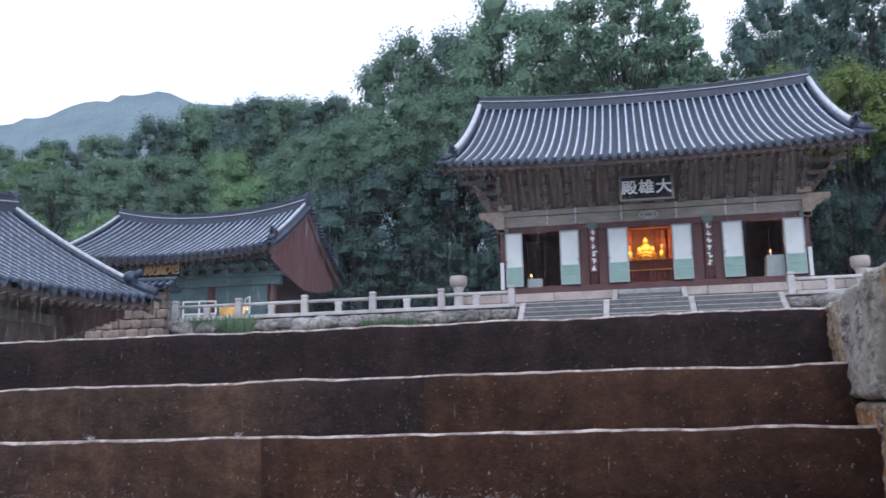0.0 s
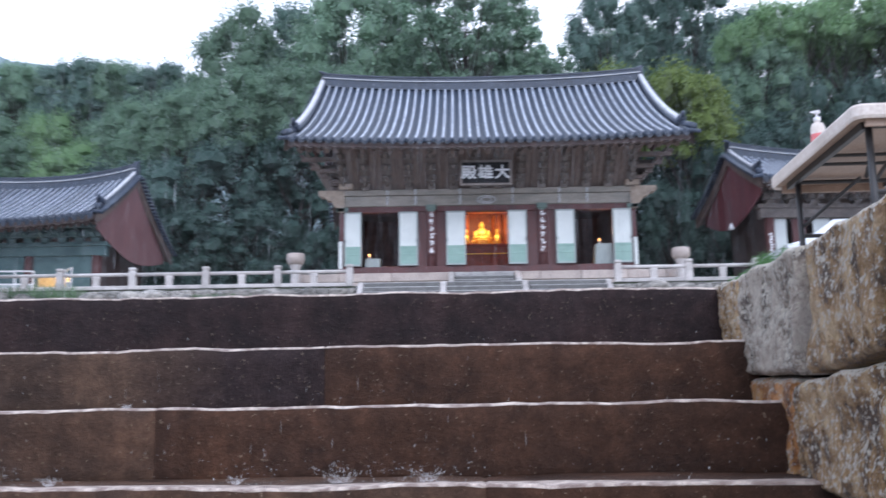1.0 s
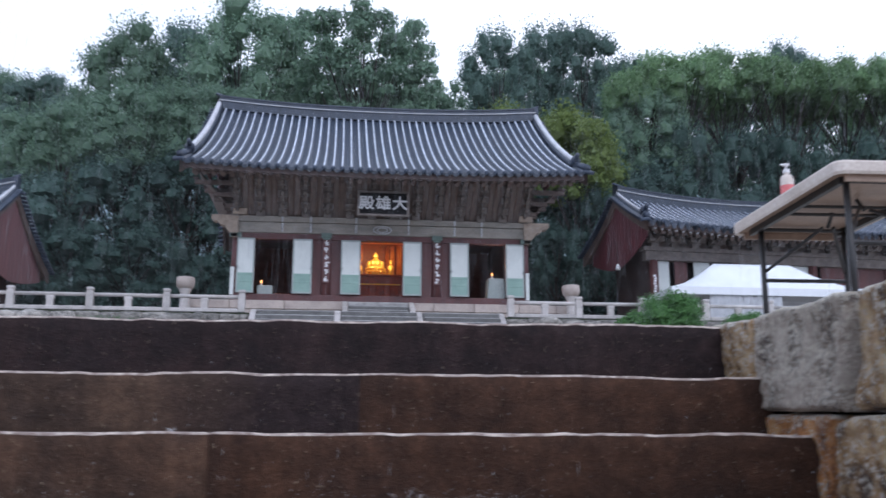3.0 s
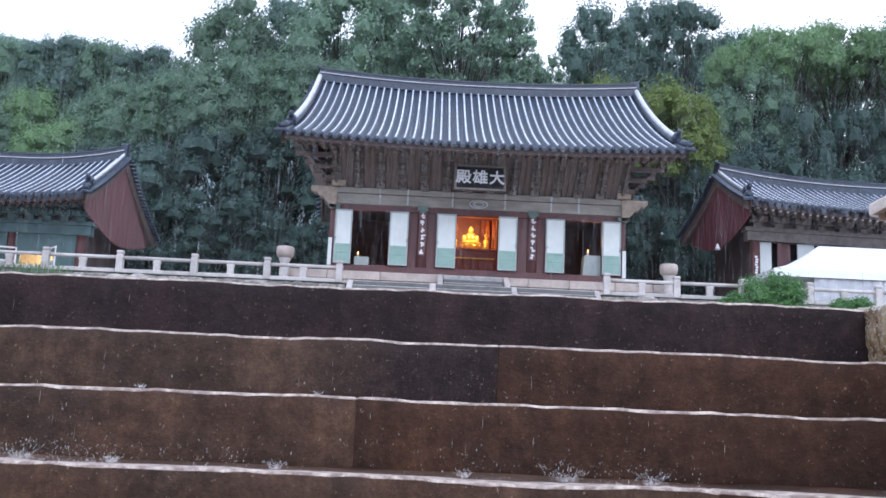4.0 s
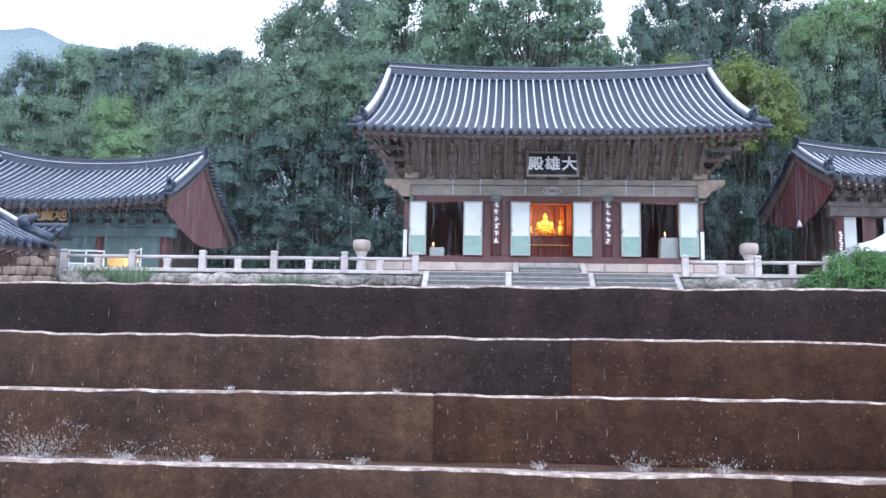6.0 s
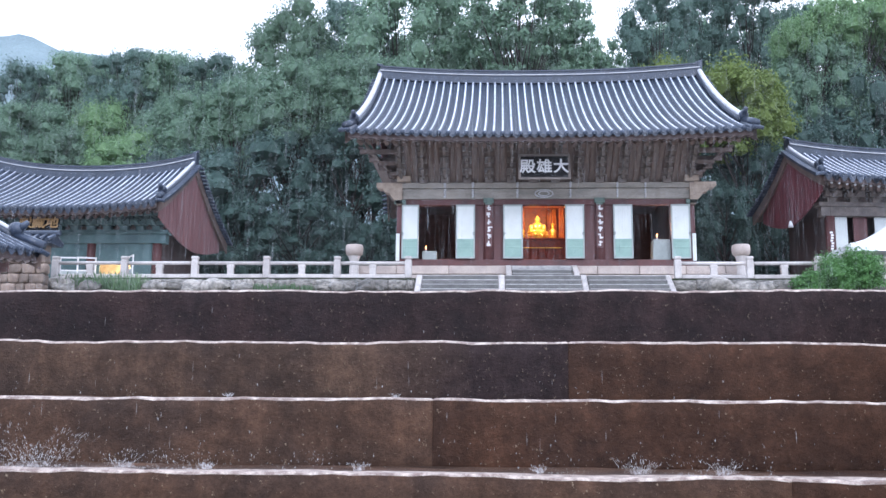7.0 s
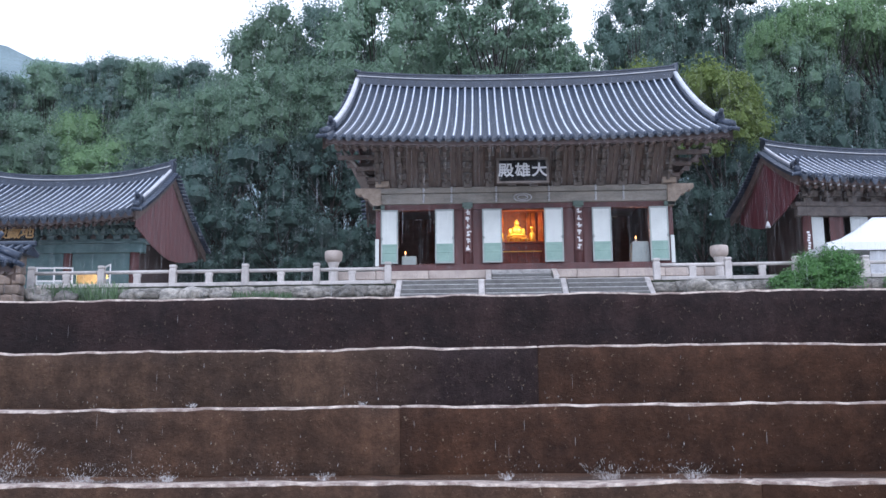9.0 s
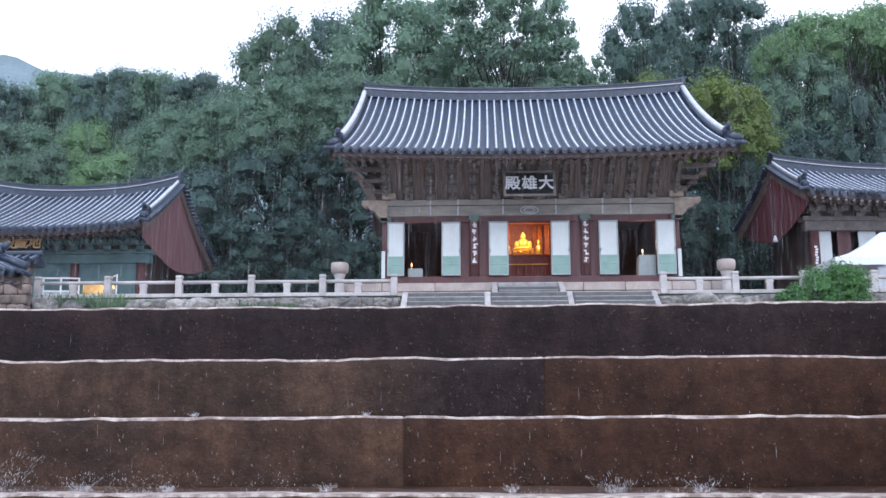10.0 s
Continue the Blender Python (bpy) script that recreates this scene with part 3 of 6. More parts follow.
class Roof:
    """A curved gable roof over a facade along x at y = 0; the ridge runs along x."""

    def __init__(self, half, ye, ze, yr, zr, lift_e, lift_r, bow=0.72, flare=0.25):
        self.half, self.ye, self.ze, self.yr, self.zr = half, ye, ze, yr, zr
        self.lift_e, self.lift_r, self.bow, self.flare = lift_e, lift_r, bow, flare

    def at(self, x, s, side=1):
        end = abs(x / self.half) ** 2.3
        y = self.ye + (self.yr - self.ye) * s - self.flare * end * (1 - s) * side * 0.6
        z = self.ze + (self.zr - self.ze) * (self.bow * s + (1 - self.bow) * s * s) + (self.lift_e * (1 - s) + self.lift_r * s) * end
        wide = x * (1 + 0.035 * (1 - s) ** 2)
        if side < 0:
            y = 2 * self.yr - (self.ye + (self.yr - self.ye) * s)
        return Vector((wide, y, z))


def tile_roof(hall, r, spacing, radius, gable=None, gable_drop=3.0, rafter_mat=None, tips=False, drip_drop=0.17):
    n = max(4, round(2 * r.half / spacing))
    xs_ = [-r.half + 2 * r.half * i / n for i in range(n + 1)]
    ss = [i / 16 for i in range(17)]
    for side in (1, -1):
        fine_x = [-r.half + 2 * r.half * i / (4 * n) for i in range(4 * n + 1)]
        sheet = [[r.at(x, s, side) - Vector((0, 0, (0, 0.045, 0.065, 0.045)[i % 4])) for i, x in enumerate(fine_x)] for s in ss]
        under = [[v - Vector((0, 0, 0.30)) for v in row] for row in sheet]
        roof = new("roof_sheet", grid_mesh("roof_sheet", sheet, M_PAN))
        roof.parent = hall
        soffit = new("soffit", grid_mesh("soffit", under, M_SOFFIT))
        soffit.parent = hall
        tiles = round((r.yr - r.ye) * 1.2 / 0.36)
        for i, x in enumerate(xs_):
            bm = bmesh.new()
            rings = []
            for k in range(tiles * 2 + 1):
                s = min(1.0, (k // 2 + (k % 2) * 0.93) / tiles)
                p = r.at(x, s, side)
                rad = radius * (1.06 if k % 2 == 0 else 0.92)
                rings.append([bm.verts.new((p.x + rad * math.cos(a), p.y, p.z - 0.03 + rad * 1.25 * math.sin(a))) for a in (0, 0.80, 1.22, 1.92, 2.34, 3.14)])
            for lo, hi in zip(rings, rings[1:]):
                for q in range(5):
                    # the middle strip of each roll takes the painted highlight
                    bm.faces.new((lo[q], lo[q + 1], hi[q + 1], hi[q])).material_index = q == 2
            if side > 0:
                p = r.at(x, 0, side)
                rod(bm, (p.x, p.y + 0.03, p.z - 0.02), (p.x, p.y - 0.03, p.z - 0.035), radius * 1.18, sides=10)
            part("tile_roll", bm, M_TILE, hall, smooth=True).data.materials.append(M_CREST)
        if side > 0:
            drip = None
            for a, b in zip(xs_, xs_[1:]):
                p = r.at((a + b) / 2, 0, side)
                if drip is None:
                    bm = bmesh.new()
                    w = spacing * 0.5
                    top = [bm.verts.new((w * math.sin(t), -0.02, 0.04 - 0.10 * math.cos(t))) for t in (-1.0, -0.5, 0, 0.5, 1.0)]
                    low = [bm.verts.new((w * math.sin(t) * 0.95, -0.05, -0.03 - drip_drop * math.cos(t) ** 1.5)) for t in (-1.0, -0.5, 0, 0.5, 1.0)]
                    for q in range(4):
                        bm.faces.new((top[q], top[q + 1], low[q + 1], low[q]))
                    bmesh.ops.solidify(bm, geom=bm.faces[:], thickness=0.025)
                    drip = part("drip_tile", bm, M_TILE, hall, at=Matrix.Translation(p))
                else:
                    repeat(drip, Matrix.Translation(p))
            # eave board under the tiles
            bm = bmesh.new()
            for a, b in zip(xs_, xs_[1:]):
                pa, pb = r.at(a, 0.012, side), r.at(b, 0.012, side)
                v = [bm.verts.new((q.x, q.y + dy, q.z + dz)) for q in (pa, pb) for dy, dz in ((0, -0.06), (0, -0.32), (0.10, -0.32), (0.10, -0.06))]
                bm.faces.new((v[0], v[4], v[5], v[1]))
                bm.faces.new((v[1], v[5], v[6], v[2]))
                bm.faces.new((v[2], v[6], v[7], v[3]))
            bmesh.ops.remove_doubles(bm, verts=bm.verts, dist=0.002)
            part("eave_board", bm, M_EAVE, hall)
    # ridge of stacked tiles
    layers = ((0.00, 0.34, 0.20, M_RIDGE), (0.34, 0.37, 0.26, M_LIME), (0.37, 0.52, 0.18, M_RIDGE), (0.52, 0.58, 0.22, M_LIME))
    for lo, hi, w, mat in layers:
        bm = bmesh.new()
        rows = []
        m = 28
        for i in range(m + 1):
            x = -r.half + 2 * r.half * i / m
            p = r.at(x, 1)
            rows.append([bm.verts.new((x, r.yr + dy, p.z - 0.12 + dz)) for dy, dz in ((-w, lo), (w, lo), (w, hi), (-w, hi))])
        for a, b in zip(rows, rows[1:]):
            for q in range(4):
                bm.faces.new((a[q], b[q], b[(q + 1) % 4], a[(q + 1) % 4]))
        bm.faces.new(rows[0][::-1])
        bm.faces.new(rows[-1])
        part("ridge_course", bm, mat if hi < 0.5 else M_RIDGE, hall)
    for sx in (-1, 1):
        p = r.at(sx * r.half, 1)
        bm = bmesh.new()
        box(bm, p.x - 0.08, p.x + 0.10 * sx + 0.02, r.yr - 0.23, r.yr + 0.23, p.z - 0.12, p.z + 0.50, 0.04)
        rod(bm, (p.x - 0.1 * sx, r.yr, p.z + 0.48), (p.x + 0.16 * sx, r.yr, p.z + 0.58), 0.08, 0.06)
        part("ridge_end_tile", bm, M_RIDGE, hall)
        # descending verge ridge and its end ornament
        for side in (1, -1):
            for rad, off, mat in (((0.16, 0.06, M_RIDGE), (0.105, 0.23, M_LIME)) if r.half > 6.5 else ((0.12, 0.04, M_RIDGE), (0.065, 0.17, M_LIME))):
                bm = bmesh.new()
                rings = []
                for k in range(15):
                    s = 0.16 + 0.84 * k / 14
                    q = r.at(sx * (r.half + (0.0 if mat == M_LIME else 0.0)), s, side)
                    rings.append([bm.verts.new((q.x + rad * math.cos(a), q.y, q.z + off + rad * 1.1 * math.sin(a))) for a in (0, 0.8, 1.57, 2.34, 3.14, 4.0, 5.4)])
                for lo, hi in zip(rings, rings[1:]):
                    for q in range(7):
                        bm.faces.new((lo[q], lo[(q + 1) % 7], hi[(q + 1) % 7], hi[q]))
                bm.faces.new(rings[0])
                bm.faces.new(rings[-1][::-1])
                part("verge_ridge", bm, mat, hall, smooth=True)
            q = r.at(sx * r.half, 0.14, side)
            bm = bmesh.new()
            ball(bm, (q.x, q.y, q.z + 0.24), 0.20, 0.9, 1.1, 1.0, 10, 8)
            rod(bm, (q.x, q.y - 0.1 * side, q.z + 0.25), (q.x, q.y - 0.34 * side, q.z + 0.42), 0.12, 0.07)
            q2 = r.at(sx * r.half, 0.0, side)
            rod(bm, (q.x, q.y, q.z + 0.1), (q2.x + 0.1 * sx, q2.y - 0.05 * side, q2.z + 0.12), 0.11, 0.14)
            part("verge_ornament", bm, M_TILE, hall, smooth=True)
        # side tiles along the verge, and the barge board
        first = None
        for side in (1, -1):
            for k in range(24):
                q = r.at(sx * r.half, k / 24, side)
                if first is None:
                    bm = bmesh.new()
                    rod(bm, (0, 0, 0), (0.34 * sx, 0, -0.05), 0.075, 0.075, 8)
                    first = part("verge_tile", bm, M_TILE, hall, at=Matrix.Translation(q))
                else:
                    repeat(first, Matrix.Translation(q))
            bm = bmesh.new()
            rows = []
            for k in range(13):
                q = r.at(sx * r.half, k / 12, side)
                rows.append([bm.verts.new((q.x + dx * sx, q.y, q.z + dz)) for dx, dz in ((0.02, -0.05), (0.10, -0.05), (0.10, -0.50), (0.02, -0.50))])
            for a, b in zip(rows, rows[1:]):
                for q in range(4):
                    bm.faces.new((a[q], b[q], b[(q + 1) % 4], a[(q + 1) % 4]))
            part("barge_board", bm, M_RAFTER, hall)
        if gable:
            # boarded gable: vertical boards that end in a low double curve
            m = 36
            for k in range(m):
                y0, y1 = (r.ye + 0.55) + (2 * (r.yr - r.ye) - 1.1) * k / m, (r.ye + 0.55) + (2 * (r.yr - r.ye) - 1.1) * (k + 1) / m
                ym = (y0 + y1) / 2
                s = 1 - abs(ym - r.yr) / (r.yr - r.ye)
                q = r.at(sx * r.half, s)
                low = r.ze - gable_drop * (0.30 + 0.70 * (1 - abs(2 * (k + 0.5) / m - 1) ** 1.6)) * 1.0 if gable_drop else r.ze
                top = q.z - 0.25
                if not gable_drop:
                    low = max(r.ze + 0.9, top - 2.2)
                    if top < low + 0.1:
                        continue
                bm = bmesh.new()
                box(bm, sx * (r.half - 0.02), sx * (r.half + 0.02 + 0.008 * (k % 2)), y0 + 0.004, y1 - 0.004, min(low, top - 0.2), top)
                part("gable_board", bm, gable, hall)
    # rafters
    rng = random.Random(5)
    for rows in (0, 1):
        base = None
        for x in xs_[1:-1]:
            p = r.at(x, 0.012)
            lift = p.z - r.ze
            if base is None:
                bm = bmesh.new()
                if rows == 0:
                    rod(bm, (0, r.ye + 0.75, r.ze - 0.30), (0, 0.4, r.ze + (r.zr - r.ze) * 0.31 - 0.05), 0.085, sides=8)
                else:
                    box(bm, -0.055, 0.055, 0, 1.5, -0.06, 0.06)
                    bmesh.ops.rotate(bm, verts=bm.verts, cent=(0, 0, 0), matrix=Matrix.Rotation(0.26, 3, "X"))
                    bmesh.ops.translate(bm, verts=bm.verts, vec=(0, r.ye + 0.16, r.ze - 0.33))
                base = part("rafter" if rows == 0 else "flying_rafter", bm, rafter_mat or M_RAFTER, hall, at=pose(p.x, 0, lift))
            else:
                repeat(base, pose(p.x, p.y - r.ye - 0.012 * (r.yr - r.ye), lift))
            if rows == 1 and tips:
                bm = bmesh.new()
                rod(bm, (p.x, p.y + 0.13 - 0.012 * (r.yr - r.ye), p.z - 0.335), (p.x, p.y + 0.10 - 0.012 * (r.yr - r.ye), p.z - 0.345), 0.05, sides=8)
                part("rafter_tip", bm, M_LIME, hall, "pale painted rafter end" if x == xs_[1] else "")


def bracket_mesh(tiers, step, height, w):
    bm = bmesh.new()
    for i in range(tiers):
        z = i * height
        reach = step * (i + 1)
        # arm towards the front, with a hooked nose
        box(bm, -0.06, 0.06, -reach - 0.12, 0.3, z + height * 0.38, z + height * 0.86)
        v = box(bm, -0.06, 0.06, -reach - 0.36, -reach - 0.12, z + height * 0.46, z + height * 0.80)
        for q in v:
            if q.co.y < -reach - 0.3:
                q.co.z += height * (0.25 if q.co.z < z + height * 0.6 else 0.12)
        # arms along the front at each step out
        for j in (0, i + 1):
            yy = -step * j
            half = w * (1.0 + 0.16 * ((i + j) % 2))
            box(bm, -half, half, yy - 0.055, yy + 0.055, z + height * 0.40, z + height * 0.82)
            for xx in (-half + 0.08, 0, half - 0.08):
                box(bm, xx - 0.085, xx + 0.085, yy - 0.085, yy + 0.085, z + height * 0.82, z + height * 1.10)
    box(bm, -0.16, 0.16, -0.16, 0.16, -0.12, height * 0.40)
    return bm


def letters(name, text, size, m, mat, parent, label=""):
    cu = bpy.data.curves.new(name, "FONT")
    cu.body, cu.size, cu.extrude, cu.align_x, cu.align_y, cu.bevel_depth = text, size, 0.012, "CENTER", "CENTER", 0.010
    tmp = new("tmp", cu)
    bpy.context.view_layer.update()
    me = bpy.data.meshes.new_from_object(tmp.evaluated_get(bpy.context.evaluated_depsgraph_get()))
    bpy.data.objects.remove(tmp)
    me.materials.clear()
    me.materials.append(mat)
    ob = new(name, me)
    ob.parent, ob.matrix_basis = parent, m
    return tagged(ob, label)


def door_leaf(parent, x0, x1, z0, split, z1, y, knob):
    """A folded-back door: a papered upper field, a jade lower panel, all in a frame, with a ring pull."""
    w = x1 - x0
    bm = bmesh.new()
    for a, b, c, d in ((0, 0.05, 0, z1 - z0), (w - 0.05, w, 0, z1 - z0), (0.05, w - 0.05, 0, 0.06), (0.05, w - 0.05, z1 - z0 - 0.06, z1 - z0)):
        box(bm, a, b, -0.035, 0.035, c, d, 0.006)
    leaf = part("door_leaf", bm, M_FRAME, parent, "white papered door leaf with a jade lower panel", at=pose(x0, y, z0))
    bm = bmesh.new()
    box(bm, 0.05, w - 0.05, -0.018, 0.018, split - z0 + 0.03, z1 - z0 - 0.06)
    part("paper_field", bm, M_PAPER, leaf)
    bm = bmesh.new()
    box(bm, 0.05, w - 0.05, -0.030, 0.026, split - z0 - 0.06, split - z0 + 0.03, 0.008)
    box(bm, 0.05, w - 0.05, -0.030, 0.026, split - z0 - 0.32, split - z0 - 0.26, 0.008)
    box(bm, 0.05, w - 0.05, -0.020, 0.020, 0.06, split - z0 - 0.06)
    part("lower_panel", bm, M_TEAL, leaf, "pale jade panel")
    bm = bmesh.new()
    kx = w - 0.03 if knob > 0 else 0.03
    bmesh.ops.create_circle(bm, cap_ends=False, segments=12, radius=0.05, matrix=pose(kx, -0.05, 0.95, 90))
    ring = bmesh.ops.extrude_edge_only(bm, edges=bm.edges[:])
    bmesh.ops.translate(bm, verts=[v for v in ring["geom"] if isinstance(v, bmesh.types.BMVert)], vec=(0, -0.02, 0))
    bmesh.ops.solidify(bm, geom=bm.faces[:], thickness=0.012)
    part("ring_pull", bm, M_STEEL, leaf, "dark iron ring pull")
    return leaf


# ---- main hall ----
hall = thing("main_hall", pose(0.0, 34.0, 0.0), "three-bay timber temple hall with a curved wet slate-blue tile roof", "temple hall")
MAIN = Roof(6.85, -3.0, 9.36, 4.0, 13.72, 0.13, 0.29, 0.70, 0.3)
tile_roof(hall, MAIN, 0.312, 0.078, gable=M_BROWNGABLE, gable_drop=0)
FLOOR = 4.95
for cx in (-5.42, -2.12, 2.07, 5.45):
    bm = bmesh.new()
    outer = abs(cx) > 4
    rod(bm, (cx, 0.22, FLOOR - 0.05), (cx, 0.22, 8.3), 0.24, 0.21, 16)
    part("column", bm, M_RED, hall, smooth=True)
    bm = bmesh.new()
    lathe(bm, ((0.36, 0), (0.36, 0.08), (0.29, 0.16)), (cx, 0.22, FLOOR - 0.06), 14)
    part("column_base", bm, M_GRANITE, hall)
    if outer:
        sx = -1 if cx < 0 else 1
        bm = bmesh.new()
        box(bm, cx - 0.20, cx + 0.32, -0.30, 0.45, 8.275, 8.50, 0.02)
        part("corner_block", bm, M_PALEWOOD, hall, "pale carved corner block")
        bm = bmesh.new()
        ring = [(0.0, 8.268), (0.98, 8.268), (1.0, 8.12), (0.88, 8.02), (0.76, 8.03), (0.66, 7.90), (0.50, 7.86), (0.40, 7.70), (0.30, 7.60), (0.22, 7.42), (0.0, 7.42)]
        front = [bm.verts.new((cx + a * sx, -0.14, z)) for a, z in ring]
        rear = [bm.verts.new((cx + a * sx, 0.28, z)) for a, z in ring]
        bm.faces.new(front)
        bm.faces.new(rear[::-1])
        for k in range(len(ring)):
            q = (k + 1) % len(ring)
            bm.faces.new((front[k], front[q], rear[q], rear[k]))
        part("beam_nose", bm, M_PALEWOOD, hall, "pale carved beam end")
bm = bmesh.new()
box(bm, -5.75, 5.75, -0.04, 0.42, 7.64, 8.04, 0.03)
part("tie_beam", bm, M_BEAM, hall, "faded grey-green painted beam")
bm = bmesh.new()
box(bm, -5.85, 5.85, -0.10, 0.46, 8.055, 8.27, 0.02)
part("plate_beam", bm, M_BEAM, hall)
for x in (-3.79, -2.72, -1.02, 0.98, 2.75, 3.80):
    for z0, z1 in ((7.67, 8.01), (8.07, 8.26)):
        bm = bmesh.new()
        for k in range(4):
            zz = z0 + (z1 - z0) * (k + 0.5) / 4
            xx = x + (0.028 if k % 2 else -0.028)
            rod(bm, (xx, -0.06 if z0 < 8 else -0.115, zz - 0.02), (xx - (0.05 if k % 2 else -0.05), -0.06 if z0 < 8 else -0.115, zz + (z1 - z0) / 8), 0.040, sides=6)
        part("painted_band", bm, M_LIME, hall, "pale wavy painted band")
bm = bmesh.new()
for k in range(2):
    for i in range(20):
        a0, a1 = 2 * math.pi * i / 20, 2 * math.pi * (i + 1) / 20
        rx, rz = 0.34 - 0.14 * k, 0.15 - 0.06 * k
        rod(bm, (-0.02 + rx * math.cos(a0), -0.055, 7.84 + rz * math.sin(a0)), (-0.02 + rx * math.cos(a1), -0.06, 7.84 + rz * math.sin(a1)), 0.024, sides=5)
part("painted_medallion", bm, M_LIME, hall, "dull oval painted medallion")
# wall behind the brackets, brackets, outer purlin
bm = bmesh.new()
box(bm, -5.9, 5.9, 0.12, 0.30, 8.27, 10.2)
part("bracket_wall", bm, M_SOFFIT, hall)
v = []
bm = bmesh.new()
for y, z in ((0.14, 8.30), (-1.55, 9.62), (-1.50, 9.70), (0.19, 8.38)):
    v.append([bm.verts.new((sx * 5.6, y, z)) for sx in (-1, 1)])
for a, b in zip(v, v[1:] + v[:1]):
    bm.faces.new((a[0], a[1], b[1], b[0]))
part("cove_board", bm, M_COVE, hall, "sloping faded brown cove boards")
for sx in (-1, 1):
    bm = bmesh.new()
    v = []
    for x, z in ((5.50, 8.30), (6.78, 9.50), (6.78, 9.58), (5.50, 8.40)):
        v.append([bm.verts.new((sx * x, y, z)) for y in (-1.45 * (x - 5.5) / 1.28 + 0.05, 8.2)])
    for a, b in zip(v, v[1:] + v[:1]):
        bm.faces.new((a[0], a[1], b[1], b[0]))
    part("side_cove_board", bm, M_COVE, hall)
batten = None
for i in range(53):
    x = -5.46 + 0.21 * i
    if batten is None:
        bm = bmesh.new()
        rod(bm, (0, 0.10, 8.29), (0, -1.56, 9.59), 0.038, sides=6)
        batten = part("cove_batten", bm, M_RAFTER, hall, at=pose(x, 0, 0))
    else:
        repeat(batten, pose(x, 0, 0))
fin = None
first = None
for i in range(14):
    x = -5.45 + 10.9 * i / 13
    if first is None:
        first = part("bracket_set", bracket_mesh(4, 0.42, 0.33, 0.15), M_BRACKET, hall, at=pose(x, 0, 8.36))
    else:
        repeat(first, pose(x, 0, 8.36))
    if fin is None:
        bm = bmesh.new()
        ring = [(0.1, 0.02), (-0.42, 0.02), (-0.66, 0.30), (-0.80, 0.36), (-1.05, 0.62), (-1.22, 0.68), (-1.48, 0.95), (-1.62, 1.00), (-1.86, 1.30), (-1.2, 1.30), (0.1, 0.5)]
        left = [bm.verts.new((-0.045, y, z)) for y, z in ring]
        right = [bm.verts.new((0.045, y, z)) for y, z in ring]
        bm.faces.new(left)
        bm.faces.new(right[::-1])
        for k in range(len(ring)):
            q = (k + 1) % len(ring)
            bm.faces.new((left[k], left[q], right[q], right[k]))
        fin = part("bracket_nose", bm, M_BRACKET, hall, "faded stepped bracket noses", at=pose(x, -0.05, 8.36))
    else:
        repeat(fin, pose(x, -0.05, 8.36))
for sx in (-1, 1):
    for i in range(4):
        z, reach = 8.36 + 0.33 * i, 0.38 * (i + 1)
        for y0, y1, x1, z1 in ((0.0, 0.14, 5.6 + reach, 0.29), (-reach, -reach + 0.12, 5.5 + reach, 0.27)):
            bm = bmesh.new()
            box(bm, sx * 5.4, sx * x1, y0, y1, z + 0.12, z + z1, 0.01)
            part("corner_arm", bm, M_SOFFIT, hall)
        bm = bmesh.new()
        box(bm, sx * (5.45 + reach), sx * (5.64 + reach), -0.06, 0.20, z + 0.29, z + 0.37)
        part("bearing_block", bm, M_EAVE, hall)
for y, z in ((-1.72, 9.62), (-0.85, 9.78)):
    bm = bmesh.new()
    rod(bm, (-6.7, y, z), (6.7, y, z), 0.13, sides=10)
    part("purlin", bm, M_BRACKET, hall)
# lintel, sill and red posts of the doorways
bm = bmesh.new()
box(bm, -5.5, 5.5, 0.02, 0.30, 7.42, 7.635, 0.01)
part("lintel", bm, M_RED, hall)
bm = bmesh.new()
box(bm, -5.6, 5.6, -0.02, 0.34, FLOOR, 5.31, 0.015)
part("sill_beam", bm, M_RED, hall)
for x0, x1 in ((-5.3, -4.80), (-3.34, -0.84), (0.79, 3.27), (4.74, 5.3)):
    bm = bmesh.new()
    box(bm, x0, x1, 0.10, 0.24, 5.31, 7.42)
    part("wall_panel", bm, M_RED, hall)
for i, (x0, x1, knob) in enumerate(((-5.42, -4.77, -1), (-3.36, -2.64, 1), (-1.57, -0.83, -1), (0.77, 1.48, 1), (2.57, 3.29, -1), (4.72, 5.43, 1))):
    door_leaf(hall, x0, x1, 5.33, 6.05, 7.40, -0.10, knob)
# column boards with pale characters, too small to read
rng = random.Random(11)
for cx in (-2.12, 2.07):
    bm = bmesh.new()
    box(bm, cx - 0.13, cx + 0.13, -0.10, -0.05, 5.75, 7.45, 0.008)
    board = part("verse_board", bm, M_RED, hall, "narrow dark red board with pale brush characters")
    for k in range(6):
        bm = bmesh.new()
        zc = 7.28 - 0.275 * k
        for q in range(4):
            a, b = rng.uniform(-0.07, 0.02), rng.uniform(-0.07, 0.07)
            box(bm, cx + a, cx + a + rng.uniform(0.06, 0.11), -0.112, -0.102, zc + b - 0.022, zc + b + 0.018)
        box(bm, cx - 0.018, cx + 0.022, -0.113, -0.101, zc - 0.085, zc + 0.085)
        for v in bm.verts:
            v.co.x, v.co.z = cx + (v.co.x - cx) * 1.2, zc + (v.co.z - zc) * 1.15
        part("character_mark", bm, M_WHITE, board)
    bm = bmesh.new()
    box(bm, cx - 0.20, cx + 0.20, -0.14, -0.03, 7.47, 7.66, 0.02)
    box(bm, cx - 0.13, cx + 0.13, -0.12, -0.03, 7.40, 7.47, 0.01)
    part("column_crest", bm, M_JADE, hall, "dull jade carved crest")
